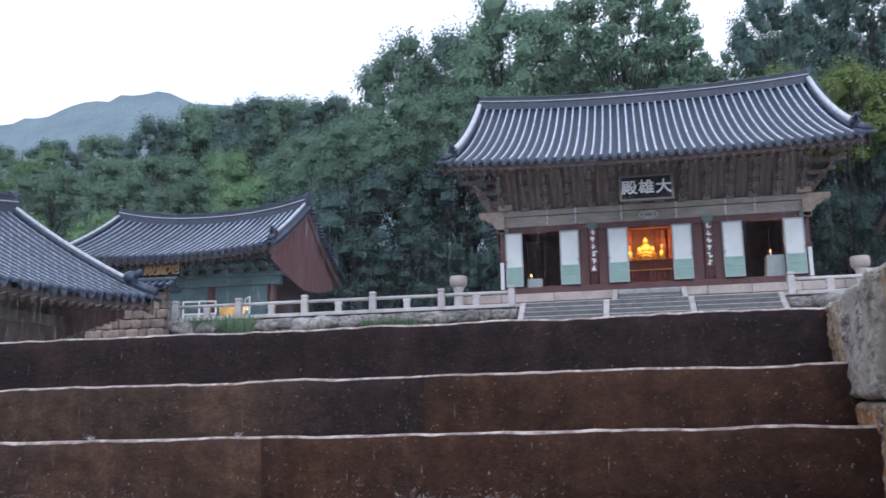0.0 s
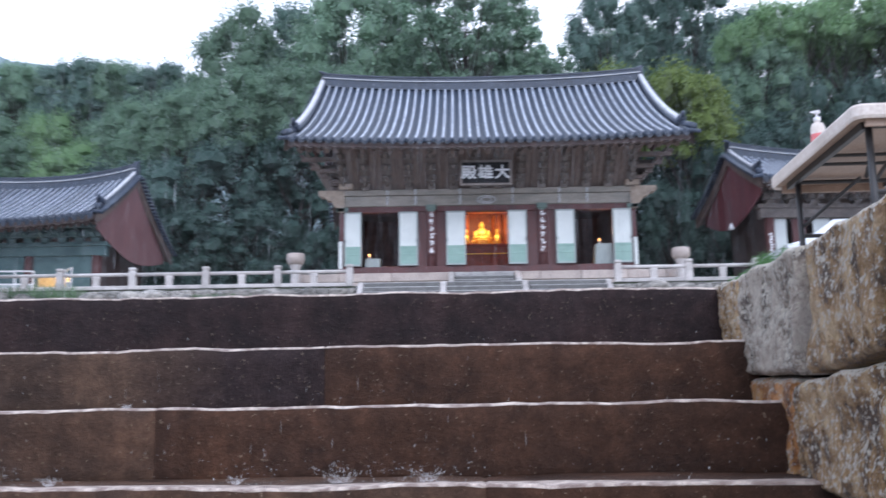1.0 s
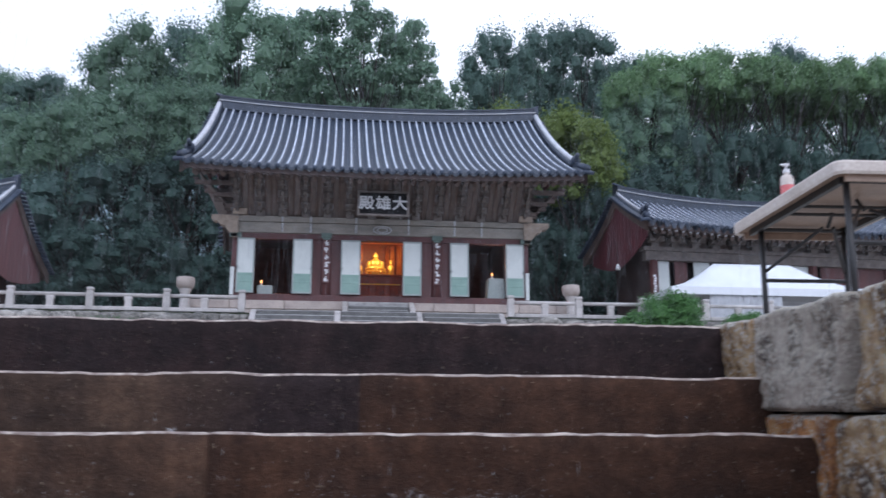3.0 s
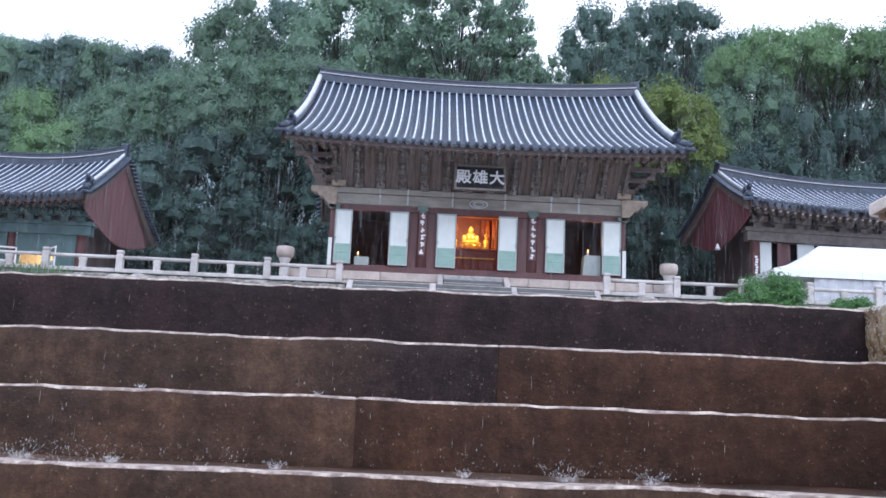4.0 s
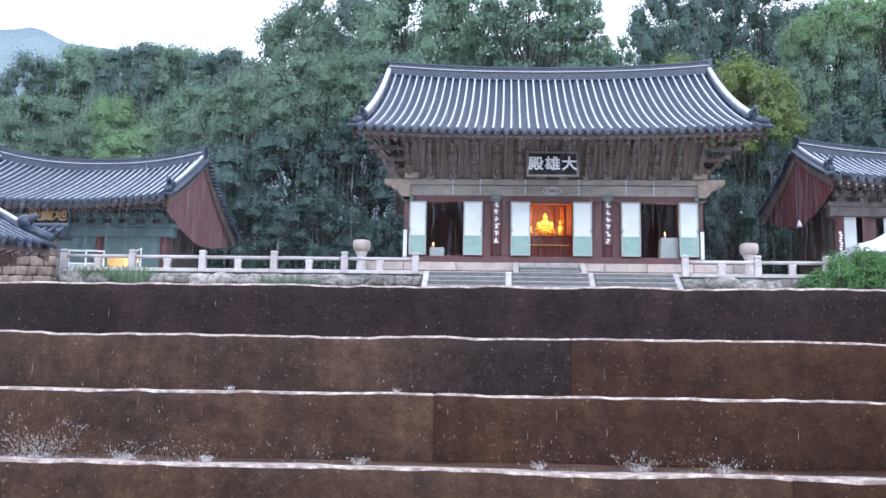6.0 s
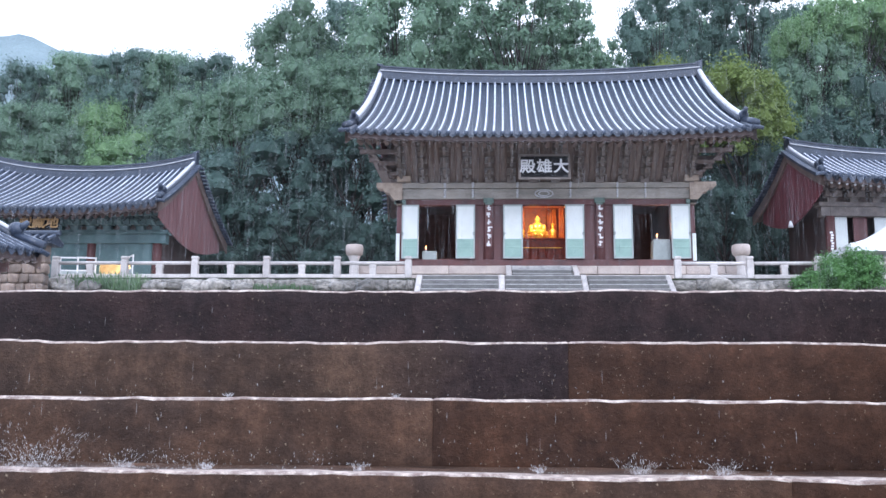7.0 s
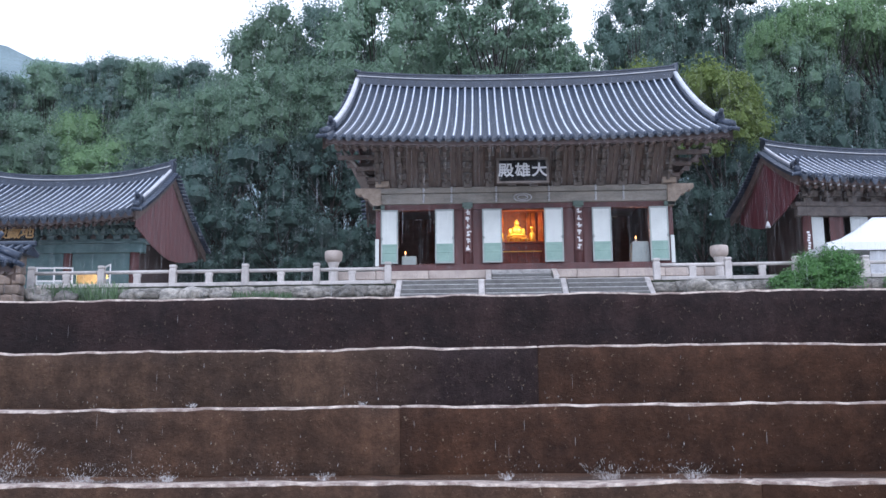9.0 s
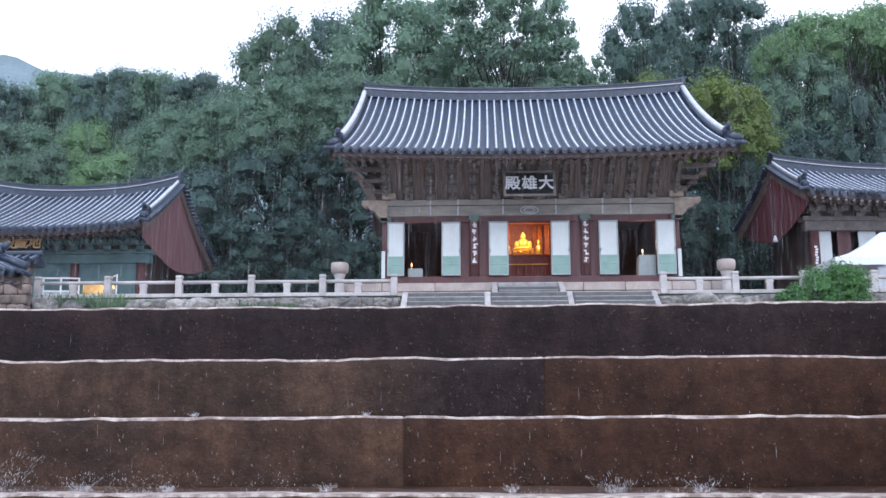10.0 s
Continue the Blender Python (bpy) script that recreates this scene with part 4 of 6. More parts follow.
for cx in (-5.5, 5.52):
    bm = bmesh.new()
    box(bm, cx - 0.22, cx + 0.22, -0.14, -0.04, 7.42, 7.60, 0.02)
    part("column_crest", bm, M_JADE, hall, "dull jade carved crest")
# outer edge of the open end shutters
for sx in (-1, 1):
    bm = bmesh.new()
    box(bm, sx * 5.50, sx * 5.64, -0.06, 0.0, 5.25, 6.3, 0.01)
    part("low_white_board", bm, M_PAPER, hall)
# room inside
bm = bmesh.new()
box(bm, -5.6, 5.6, 0.3, 9.0, FLOOR - 0.06, FLOOR + 0.18)
part("room_floor", bm, M_DARKWOOD, hall)
for x0, x1, y0, y1, z0, z1 in ((-5.65, -5.5, 0.3, 9.0, FLOOR, 9.0), (5.5, 5.65, 0.3, 9.0, FLOOR, 9.0), (-5.65, 5.65, 8.9, 9.05, FLOOR, 9.0), (-5.65, 5.65, 0.3, 9.0, 8.9, 9.0)):
    bm = bmesh.new()
    box(bm, x0, x1, y0, y1, z0, z1)
    part("room_wall", bm, M_DARKWOOD, hall)
for sx in (-1, 1):
    bm = bmesh.new()
    box(bm, sx * 1.75, sx * 1.82, 2.2, 5.0, FLOOR, 8.9)
    part("screen", bm, M_ALTAR, hall)
bm = bmesh.new()
box(bm, -1.74, 1.74, 4.6, 4.7, FLOOR, 8.9)
part("altar_screen", bm, M_ALTAR, hall, "orange lacquered altar screen")

# sign board of the hall
sign = thing("hall_name_board", pose(-0.08, 32.38, 8.42, -12, 0, 0), "black lacquered name board with three white characters under the eave", "sign")
bm = bmesh.new()
box(bm, -0.86, 0.86, -0.03, 0.03, -0.38, 0.48)
part("board", bm, M_BLACK, sign)
for x0, x1, z0, z1 in ((-0.95, 0.95, 0.48, 0.56), (-0.95, 0.95, -0.46, -0.38), (-0.95, -0.86, -0.38, 0.48), (0.86, 0.95, -0.38, 0.48)):
    bm = bmesh.new()
    box(bm, x0, x1, -0.06, 0.04, z0, z1, 0.012)
    part("board_frame", bm, M_BRACKET, sign, "faded grey-brown frame")
for i, ch in enumerate("殿雄大"):
    letters("character", ch, 0.58, pose((i - 1) * 0.61, -0.045, 0.03, 90), M_WHITE, sign)

# altar, statue and hangings
altar = thing("altar_table", pose(-0.12, 37.0, FLOOR + 0.18), "red lacquered altar table with brass rails", "altar")
bm = bmesh.new()
box(bm, -1.2, 1.2, -0.3, 1.0, 0, 1.42, 0.02)
box(bm, -1.3, 1.3, -0.36, 1.05, 1.42, 1.50, 0.02)
part("table_body", bm, M_ALTAR, altar)
for k in range(7):
    bm = bmesh.new()
    rod(bm, (-0.9 + 0.3 * k, -0.55, 0.0), (-0.9 + 0.3 * k, -0.55, 1.05), 0.018)
    part("rail_post", bm, M_ALTAR, altar)
for z in (0.55, 1.05):
    bm = bmesh.new()
    rod(bm, (-0.95, -0.55, z), (0.95, -0.55, z), 0.02)
    part("rail", bm, M_GOLD, altar)
bm = bmesh.new()
lathe(bm, ((0.72, 0), (0.62, 0.08), (0.5, 0.16), (0.62, 0.26), (0.70, 0.36), (0.6, 0.40)), (0, 0, 0), 20)
ball(bm, (0, -0.05, 0.52), 0.70, 1.0, 0.75, 0.28)
ball(bm, (0, 0.02, 0.86), 0.42, 1.0, 0.72, 1.05)
ball(bm, (-0.43, -0.05, 0.78), 0.17, 0.9, 0.9, 2.0)
ball(bm, (0.43, -0.05, 0.78), 0.17, 0.9, 0.9, 2.0)
ball(bm, (0, -0.02, 1.42), 0.19, 0.95, 1.0, 1.2)
ball(bm, (0, 0.0, 1.66), 0.09, 1, 1, 0.8)
statue = new("seated_statue", mesh_of("seated_statue", bm, M_GOLD, True))
statue.matrix_basis = pose(-0.12, 37.3, FLOOR + 1.68) @ Matrix.Diagonal((0.62, 0.70, 0.60, 1))
tagged(statue, "gilded seated temple statue on the lit altar", "statue")
for x in (-0.78, 0.52):
    bm = bmesh.new()
    lathe(bm, ((0.20, 0), (0.22, 0.06), (0.14, 0.12), (0.19, 0.24), (0.16, 0.45), (0.19, 0.62), (0.10, 0.72), (0.05, 0.76)), (0, 0, 0), 14)
    ball(bm, (0, -0.01, 0.85), 0.095, 0.95, 1.0, 1.2, 10, 8)
    lathe(bm, ((0.09, 0.93), (0.11, 1.0), (0.03, 1.06)), (0, 0, 0), 10)
    st = new("attendant_statue", mesh_of("attendant_statue", bm, M_GOLD, True))
    st.matrix_basis = pose(x, 37.45, FLOOR + 1.68) @ Matrix.Diagonal((0.75, 0.75, 0.72, 1))
    tagged(st, "slender gilded attendant statue beside the main statue", "statue", group="attendant statues")
for x in (-0.72, -0.50, -0.28, 0.04, 0.26, 0.48):
    bm = bmesh.new()
    lathe(bm, ((0.045, 0), (0.03, 0.02), (0.03, 0.05), (0.075, 0.11), (0.08, 0.13), (0.05, 0.12)), (0, 0, 0), 12)
    o = new("offering_bowl", mesh_of("offering_bowl", bm, M_GOLD, True))
    o.matrix_basis = pose(x, 36.75, FLOOR + 1.68)
    tagged(o, "small bright brass offering bowl on the altar", "bowl", group="altar bowls")
rng = random.Random(3)
for x, w in ((-0.98, 0.24), (-0.72, 0.20), (0.40, 0.18), (0.62, 0.22), (0.90, 0.26)):
    bm = bmesh.new()
    rows = []
    for i in range(13):
        u = i / 12
        xx, yy = (u - 0.5) * w, 0.05 * math.sin(u * 19 + x)
        rows.append([bm.verts.new((xx * (0.75 + 0.25 * t), yy, 1.35 + 1.6 * (1 - t))) for t in (0, 0.3, 0.6, 1)])
    for a, b in zip(rows, rows[1:]):
        for q in range(3):
            bm.faces.new((a[q], b[q], b[q + 1], a[q + 1]))
    bmesh.ops.solidify(bm, geom=bm.faces[:], thickness=0.012)
    h = new("silk_hanging", mesh_of("silk_hanging", bm, M_DRAPE, True))
    h.matrix_basis = pose(x, 37.75 + 0.25 * (abs(x) < 0.7), FLOOR + 0.18)
    tagged(h, "orange silk hanging beside the altar", "hanging", group="altar hangings")
bm = bmesh.new()
box(bm, -1.3, 1.3, -0.5, 0.5, 0, 0.30, 0.02)
box(bm, -1.4, 1.4, -0.58, 0.58, 0.30, 0.38, 0.02)
canopy = new("altar_canopy", mesh_of("altar_canopy", bm, M_DRAPE))
canopy.matrix_basis = pose(-0.1, 37.4, 8.15)
tagged(canopy, "carved orange canopy hung above the statue", "canopy")

# ---- side halls ----


def side_hall(name, m, label, r, gable, front_mat, doors, half, base, gable_drop):
    h = thing(name, m, label, "temple hall")
    tile_roof(h, r, 0.30, 0.075, gable=gable, gable_drop=gable_drop, rafter_mat=M_EAVE if front_mat == M_TEAL_DARK else M_RAFTER, tips=front_mat != M_TEAL_DARK, drip_drop=0.26)
    top = r.ze - 0.75
    for i in range(4):
        cx = -half + 2 * half * i / 3
        bm = bmesh.new()
        rod(bm, (cx, 0.1, base), (cx, 0.1, top), 0.19, sides=14)
        part("column", bm, M_RED, h, smooth=True)
    bm = bmesh.new()
    box(bm, -half - 0.4, half + 0.4, -0.10, 0.30, top - 0.35, top + 0.02, 0.02)
    part("tie_beam", bm, front_mat, h)
    bm = bmesh.new()
    box(bm, -half - 0.5, half + 0.5, -0.16, 0.34, top + 0.03, top + 0.2, 0.02)
    part("plate_beam", bm, front_mat, h)
    bm = bmesh.new()
    box(bm, -half, half, 0.14, 0.28, top + 0.2, r.ze + 0.4)
    part("bracket_wall", bm, M_SOFFIT, h)
    first = None
    for i in range(13):
        x = -half + 2 * half * i / 12
        if first is None:
            first = part("bracket_set", bracket_mesh(2, 0.36, 0.30, 0.28), front_mat if front_mat == M_TEAL_DARK else M_BRACKET, h, at=pose(x, 0, top + 0.25))
        else:
            repeat(first, pose(x, 0, top + 0.25))
    depth = 2 * r.yr
    for x0, x1, y0, y1 in ((-half, -half + 0.2, 0.25, depth - 0.2), (half - 0.2, half, 0.25, depth - 0.2), (-half, half, depth - 0.2, depth)):
        bm = bmesh.new()
        box(bm, x0, x1, y0, y1, base, r.ze + 0.3)
        part("wall", bm, M_EAVE, h)
    bm = bmesh.new()
    box(bm, -half, half, 0.1, depth, base - 0.35, base)
    part("hall_base", bm, M_PODIUM, h)
    if front_mat == M_TEAL_DARK:
        bm = bmesh.new()
        box(bm, -half, half, 0.06, 0.14, 5.55, top - 0.33)
        part("transom", bm, front_mat, h)
    for x0, x1, mat in doors:
        bm = bmesh.new()
        box(bm, x0, x1, 0.145, 0.20, base, top - 0.35)
        part("wall_panel", bm, mat, h)
    return h


LEFT = Roof(4.62, -2.0, 7.42, 2.8, 9.84, 0.25, 0.55, 0.78, 0.3)
left_hall = side_hall("side_hall", pose(-19.8, 36.2, 0), "three-bay temple hall with dark teal painted front and faded red gable", LEFT, M_BROWNGABLE, M_TEAL_DARK,
                      ((-4.2, -2.9, M_TEAL_DARK), (-2.9, 1.72, M_TEAL_DARK), (3.02, 4.1, M_TEAL_DARK)), 4.1, 4.6, 0.95)
bm = bmesh.new()
box(bm, 0.8, 3.9, 2.3, 2.4, 4.6, 7.0)
part("altar_screen", bm, M_PALEWOOD, left_hall, "pale gilded altar screen")
for x0, yaw in ((0.70, 8), (1.42, 14), (3.50, -52)):
    bm = bmesh.new()
    for a, b, c, d in ((0, 0.06, 0, 1.10), (0.69, 0.75, 0, 1.10), (0.06, 0.69, 0, 0.06), (0.06, 0.69, 1.04, 1.10), (0.06, 0.69, 0.52, 0.57)):
        box(bm, a, b, -0.02, 0.02, c, d)
    leaf = part("door_leaf", bm, M_WHITE, left_hall, "pale open door leaf", at=pose(x0 - 0.4, -0.42, 4.6, 0, 0, yaw))
    bm = bmesh.new()
    box(bm, 0.06, 0.69, -0.006, 0.006, 0.06, 0.52)
    part("lower_panel", bm, M_FRAME, leaf)
bm = bmesh.new()
lathe(bm, ((0.3, 0), (0.36, 0.1), (0.2, 0.3), (0.26, 0.5), (0.14, 0.7), (0.15, 0.9), (0.05, 1.02)), (0, 0, 0), 14)
st = new("small_statue", mesh_of("small_statue", bm, M_GOLD, True))
st.matrix_basis = pose(-17.4, 37.9, 4.75) @ Matrix.Diagonal((1.3, 1, 0.8, 1))
tagged(st, "small gilded statue inside the lit side hall", "statue")
bm = bmesh.new()
box(bm, -0.9, 0.9, -0.35, 0.35, 0, 0.6, 0.02)
al = new("side_altar", mesh_of("side_altar", bm, M_ALTAR))
al.matrix_basis = pose(-17.4, 37.9, 4.15)
tagged(al, "orange lacquered altar in the side hall", "altar")
sign2 = thing("side_hall_name_board", pose(-20.1, 35.0, 6.92, -10), "dark name board with three dull gilt characters", "sign")
bm = bmesh.new()
box(bm, -0.82, 0.82, -0.03, 0.03, -0.30, 0.30, 0.01)
part("board", bm, M_BLACK, sign2)
for i, ch in enumerate("殿藏地"):
    letters("character", ch, 0.56, pose((i - 1) * 0.54, -0.045, 0.02, 90), M_GILT, sign2)

RIGHT = Roof(6.1, -1.6, 8.45, 2.2, 10.2, 0.2, 0.42, 0.78, 0.3)
right_hall = side_hall("side_hall", pose(16.7, 36.3, 0, 0, 0, 4), "long temple hall with a red boarded gable and faded grey beams", RIGHT, M_GABLE, M_BRACKET,
                       ((-5.4, -4.7, M_PAPER), (-4.45, -3.9, M_RED), (-3.6, -2.9, M_PAPER), (-1.9, 2.0, M_PAPER), (2.2, 5.3, M_RED)), 5.4, 4.7, 1.1)

LOWROOF = Roof(6.0, -2.3, 3.45, 2.6, 6.2, 0.25, 0.45, 0.78, 0.3)
low_hall = thing("yard_pavilion", pose(-17.4, 16.8, 0, 0, 0, 80), "low timber pavilion in the yard with a wet grey tile roof", "pavilion")
tile_roof(low_hall, LOWROOF, 0.30, 0.075, gable=M_DARKWOOD, gable_drop=1.0)
for i in range(5):
    cx = -5.2 + 2.6 * i
    bm = bmesh.new()
    rod(bm, (cx, 0, 0), (cx, 0, 3.4), 0.17, sides=12)
    part("column", bm, M_RAFTER, low_hall, smooth=True)
bm = bmesh.new()
box(bm, -5.2, 5.2, 0.1, 0.2, 0, 3.6)
part("front_wall", bm, M_SOFFIT, low_hall)
bm = bmesh.new()
box(bm, -5.2, 5.2, 5.0, 5.2, 0, 3.6)
part("rear_wall", bm, M_SOFFIT, low_hall)
bm = bmesh.new()
box(bm, -5.4, 5.4, -0.15, 0.12, 2.9, 3.2)
part("tie_beam", bm, M_BRACKET, low_hall)

# ---- terrace edge: podium, stairs, wall, balustrades ----
podium = thing("podium", pose(0, 32.8, 0), "long dressed stone podium below the main hall", "podium", kind="structure")
rng = random.Random(8)
x = -7.0
while x < 7.0:
    w = min(rng.uniform(1.3, 2.2), 7.0 - x)
    if w > 0.15:
        part("podium_stone", rough_block(x + 0.006, x + w - 0.006, 0, 0.7, 4.58, 4.89, rng.random() * 50, 0.008, 0.4, 0.02), M_PODIUM, podium)
        part("podium_stone", rough_block(x + 0.006, x + w - 0.006, 0.03, 0.6, 4.16, 4.565, rng.random() * 50, 0.008, 0.4, 0.02), M_PODIUM, podium)
    x += w
bm = bmesh.new()
box(bm, -7.0, 7.0, 0.6, 11, 4.1, 4.86)
part("podium_fill", bm, M_PODIUM, podium)

small_stairs = thing("podium_steps", pose(-0.2, 31.75, TERRACE), "short stone steps with low cheeks up to the hall podium", "steps", kind="structure")
for k in range(4):
    part("step_slab", rough_block(-1.08, 1.08, 0.26 * k, 1.06, 0.17 * k - 0.02, 0.17 * k + 0.165, k, 0.006, 0.5, 0.04, 0.045), M_GREY_STONE if k < 3 else M_STAIR_EDGE, small_stairs).data.materials.append(M_STAIR_EDGE)
for sx in (-1, 1):
    bm = bmesh.new()
    v = box(bm, sx * 1.10, sx * 1.28, -0.05, 1.05, -0.02, 0.72)
    for q in v:
        if q.co.z > 0.5 and q.co.y < 0.3:
            q.co.z = 0.30
    part("stair_cheek", bm, M_GRANITE, small_stairs)

grand = thing("terrace_stairs", pose(0, 30.55, 0), "broad grey stone stairs in three flights between pale kerbs", "stairs", kind="structure")
CURBS = (-4.45, -1.66, 1.10, 3.92)
for a, b in zip(CURBS, CURBS[1:]):
    for k in range(22):
        z = TERRACE - 0.19 * k
        part("step_slab", rough_block(a + 0.11, b - 0.11, -0.30 * (k + 1), 0.1 - 0.30 * k, z - 0.20, z, k + a, 0.006, 0.6, 0.028, 0.03), M_GREY_STONE, grand).data.materials.append(M_STAIR_EDGE)
for c in CURBS:
    bm = bmesh.new()
    v = box(bm, c - 0.10, c + 0.10, -6.6, 0.05, -0.1, TERRACE + 0.07)
    for q in v:
        if q.co.y < -3:
            q.co.z = 0.05 if q.co.z > 1 else -0.1
    bmesh.ops.bevel(bm, geom=bm.edges[:], offset=0.02, segments=2, affect="EDGES")
    part("kerb", bm, M_GRANITE, grand, "pale granite kerb")

terrace_wall = thing("terrace_wall", pose(0, 30.6, 0), "mossy rubble stone retaining wall below the balustrade", "wall", kind="structure")
rng = random.Random(21)
shapes = []
for k in range(8):
    me_bm = bmesh.new()
    bmesh.ops.create_cube(me_bm, size=1)
    bmesh.ops.subdivide_edges(me_bm, edges=me_bm.edges[:], cuts=2, use_grid_fill=True)
    for v in me_bm.verts:
        d = v.co.normalized() * 0.62
        v.co = v.co * 0.62 + d * 0.38 + Vector(noise.noise_vector(v.co * 2.3 + Vector((k * 5, 0, 0)))) * 0.10
    shapes.append(mesh_of("rubble_stone", me_bm, M_RUBBLE, True))
for x0, x1 in ((-19.5, -4.62), (4.08, 20.0)):
    for row in range(5):
        x = x0
        while x < x1 - 0.1:
            w = min(rng.uniform(0.35, 0.95), x1 - x)
            o = new("rubble_stone", rng.choice(shapes))
            o.parent = terrace_wall
            hh = 0.36
            o.matrix_basis = pose(x + w / 2, rng.uniform(-0.10, 0.02), 4.02 - hh * row - 0.18, 0, rng.choice((0, 180)), 0) @ Matrix.Diagonal((w * 1.08, 0.55, hh * rng.uniform(1.0, 1.2), 1))
            x += w
for x0, x1 in ((-60, -4.60), (4.06, 60)):
    bm = bmesh.new()
    box(bm, x0, x1, 0.02, 0.6, -0.1, 4.12)
    part("wall_core", bm, M_HILL, terrace_wall)


def balustrade(xs_, label):
    b = thing("stone_balustrade", pose(0, 30.72, TERRACE), label, "balustrade")
    first = mid = None
    for i, x in enumerate(xs_):
        if first is None:
            bm = bmesh.new()
            box(bm, -0.115, 0.115, -0.115, 0.115, -0.05, 0.56, 0.02)
            box(bm, -0.095, 0.095, -0.095, 0.095, 0.56, 0.60)
            box(bm, -0.12, 0.12, -0.12, 0.12, 0.60, 0.71, 0.045)
            first = part("post", bm, M_GRANITE, b, at=pose(x, 0, 0))
        else:
            repeat(first, pose(x, 0, 0, 0, 0, 90 * (i % 4)))
    for a, c in zip(xs_, xs_[1:]):
        bm = bmesh.new()
        rod(bm, (a + 0.11, 0, 0.47), (c - 0.11, 0, 0.47 + random.uniform(-0.01, 0.01)), 0.062, sides=10)
        part("top_rail", bm, M_GRANITE, b, smooth=True)
        part("base_rail", rough_block(a + 0.12, c - 0.12, -0.13, 0.13, -0.06, 0.07, a, 0.005, 0.5, 0.015), M_GRANITE, b)
        m = (a + c) / 2
        if mid is None:
            bm = bmesh.new()
            v = box(bm, -0.10, 0.10, -0.07, 0.07, 0.07, 0.42)
            for q in v:
                if q.co.z < 0.2:
                    q.co.x *= 1.1
            box(bm, -0.13, 0.13, -0.075, 0.075, 0.30, 0.41, 0.02)
            mid = part("short_post", bm, M_GRANITE, b, at=pose(m, 0, 0))
        else:
            repeat(mid, pose(m, 0, 0))
    return b


balustrade([-17.27, -14.81, -12.31, -9.79, -7.32, -4.86], "weathered pale granite balustrade along the terrace edge")
balustrade([4.30, 6.71, 8.99, 11.32, 13.7, 16.1, 18.5], "weathered pale granite balustrade beside the stairs")

# ---- planted bank below the balustrade, shrubs and boulders ----
for x0, x1 in ((-60, -4.75), (4.25, 60)):
    pts = [[(x, y, -0.1 + 3.55 * smooth_step(25.5, 30.6, y) + 0.12 * noise.noise(Vector((x * 0.7, y * 0.7, 1)))) for x in [x0 + (x1 - x0) * i / 70 for i in range(71)]] for y in (25.4, 26.4, 27.4, 28.4, 29.2, 29.9, 30.62)]
    tagged(new("planted_bank", grid_mesh("planted_bank", pts, M_HILL)), "earth bank planted with grass below the terrace wall", "bank", kind="structure")


def leaf_quads(centres, normals, sizes, rng, narrow=0.6):
    """Corner points of one three-sided leaf spray for each centre."""
    n = len(centres)
    r = rng.normal(size=(n, 3))
    t = np.cross(normals, r)
    t /= np.linalg.norm(t, axis=1, keepdims=True) + 1e-9
    b = np.cross(normals, t)
    t, b = t * sizes[:, None], b * sizes[:, None] * narrow
    lift = normals * sizes[:, None] * 0.18
    return np.stack([centres - t * 0.95, centres + t * 0.75 - b * 0.85 + lift, centres + t * 0.65 + b * 1.05 + lift], 1)


def leaf_mesh(name, quads, mat):
    n, c = quads.shape[:2]
    me = bpy.data.meshes.new(name)
    me.vertices.add(c * n)
    me.vertices.foreach_set("co", quads.reshape(-1).astype(np.float32))
    me.loops.add(c * n)
    me.loops.foreach_set("vertex_index", np.arange(c * n, dtype=np.int32))
    me.polygons.add(n)
    me.polygons.foreach_set("loop_start", np.arange(0, c * n, c, dtype=np.int32))
    me.update(calc_edges=True)
    me.materials.append(mat)
    return me


def clump_core():
    """Points and triangles of a unit ball, the start of each clump's dense inside."""
    bm = bmesh.new()
    bmesh.ops.create_icosphere(bm, subdivisions=1, radius=1)
    pts_ = np.array([v.co[:] for v in bm.verts])
    tri = np.array([[v.index for v in f.verts] for f in bm.faces])
    bm.free()
    return pts_, tri


CORE_POINTS, CORE_FACES = clump_core()


def crown_mesh(name, lobes, per, size, mat, seed, dense=True):
    """Leaf sprays on and in a set of uneven lobes (x, y, z, radius, flatness); dense lobes have a closed leafy inside."""
    rng = np.random.default_rng(seed)
    all_q = []
    for x, y, z, r, flat in lobes:
        k = int(per * r * r)
        d = rng.normal(size=(k, 3))
        d /= np.linalg.norm(d, axis=1, keepdims=True)
        d[:, 2] = np.where(d[:, 2] < -0.55, -d[:, 2], d[:, 2])

        def swell(v):
            return 1 + 0.20 * np.sin(v[:, 0] * 5 + x * 3) * np.sin(v[:, 1] * 6 + y) + 0.16 * np.sin(v[:, 2] * 9 + v[:, 0] * 7 + z) + 0.10 * np.sin(v[:, 1] * 13 + v[:, 2] * 11 + x)

        where = np.array((x, y, z))
        if dense:
            core = where + CORE_POINTS * (0.66 * r * swell(CORE_POINTS))[:, None] * np.array((1, 1, flat))
            all_q.append(core[CORE_FACES])
            rad = r * swell(d) * (0.66 + 0.72 * rng.random(k) ** 1.5)
        else:
            rad = r * swell(d) * (1 - 0.5 * rng.random(k) ** 1.5)
        c = where + d * rad[:, None] * np.array((1, 1, flat))
        nrm = d * 0.7 + np.array((0, 0, 0.5)) + rng.normal(size=(k, 3)) * 0.42
        nrm /= np.linalg.norm(nrm, axis=1, keepdims=True)
        all_q.append(leaf_quads(c, nrm, size * (0.55 + 0.8 * rng.random(k)), rng, 0.7))
    return leaf_mesh(name, np.concatenate(all_q), mat)


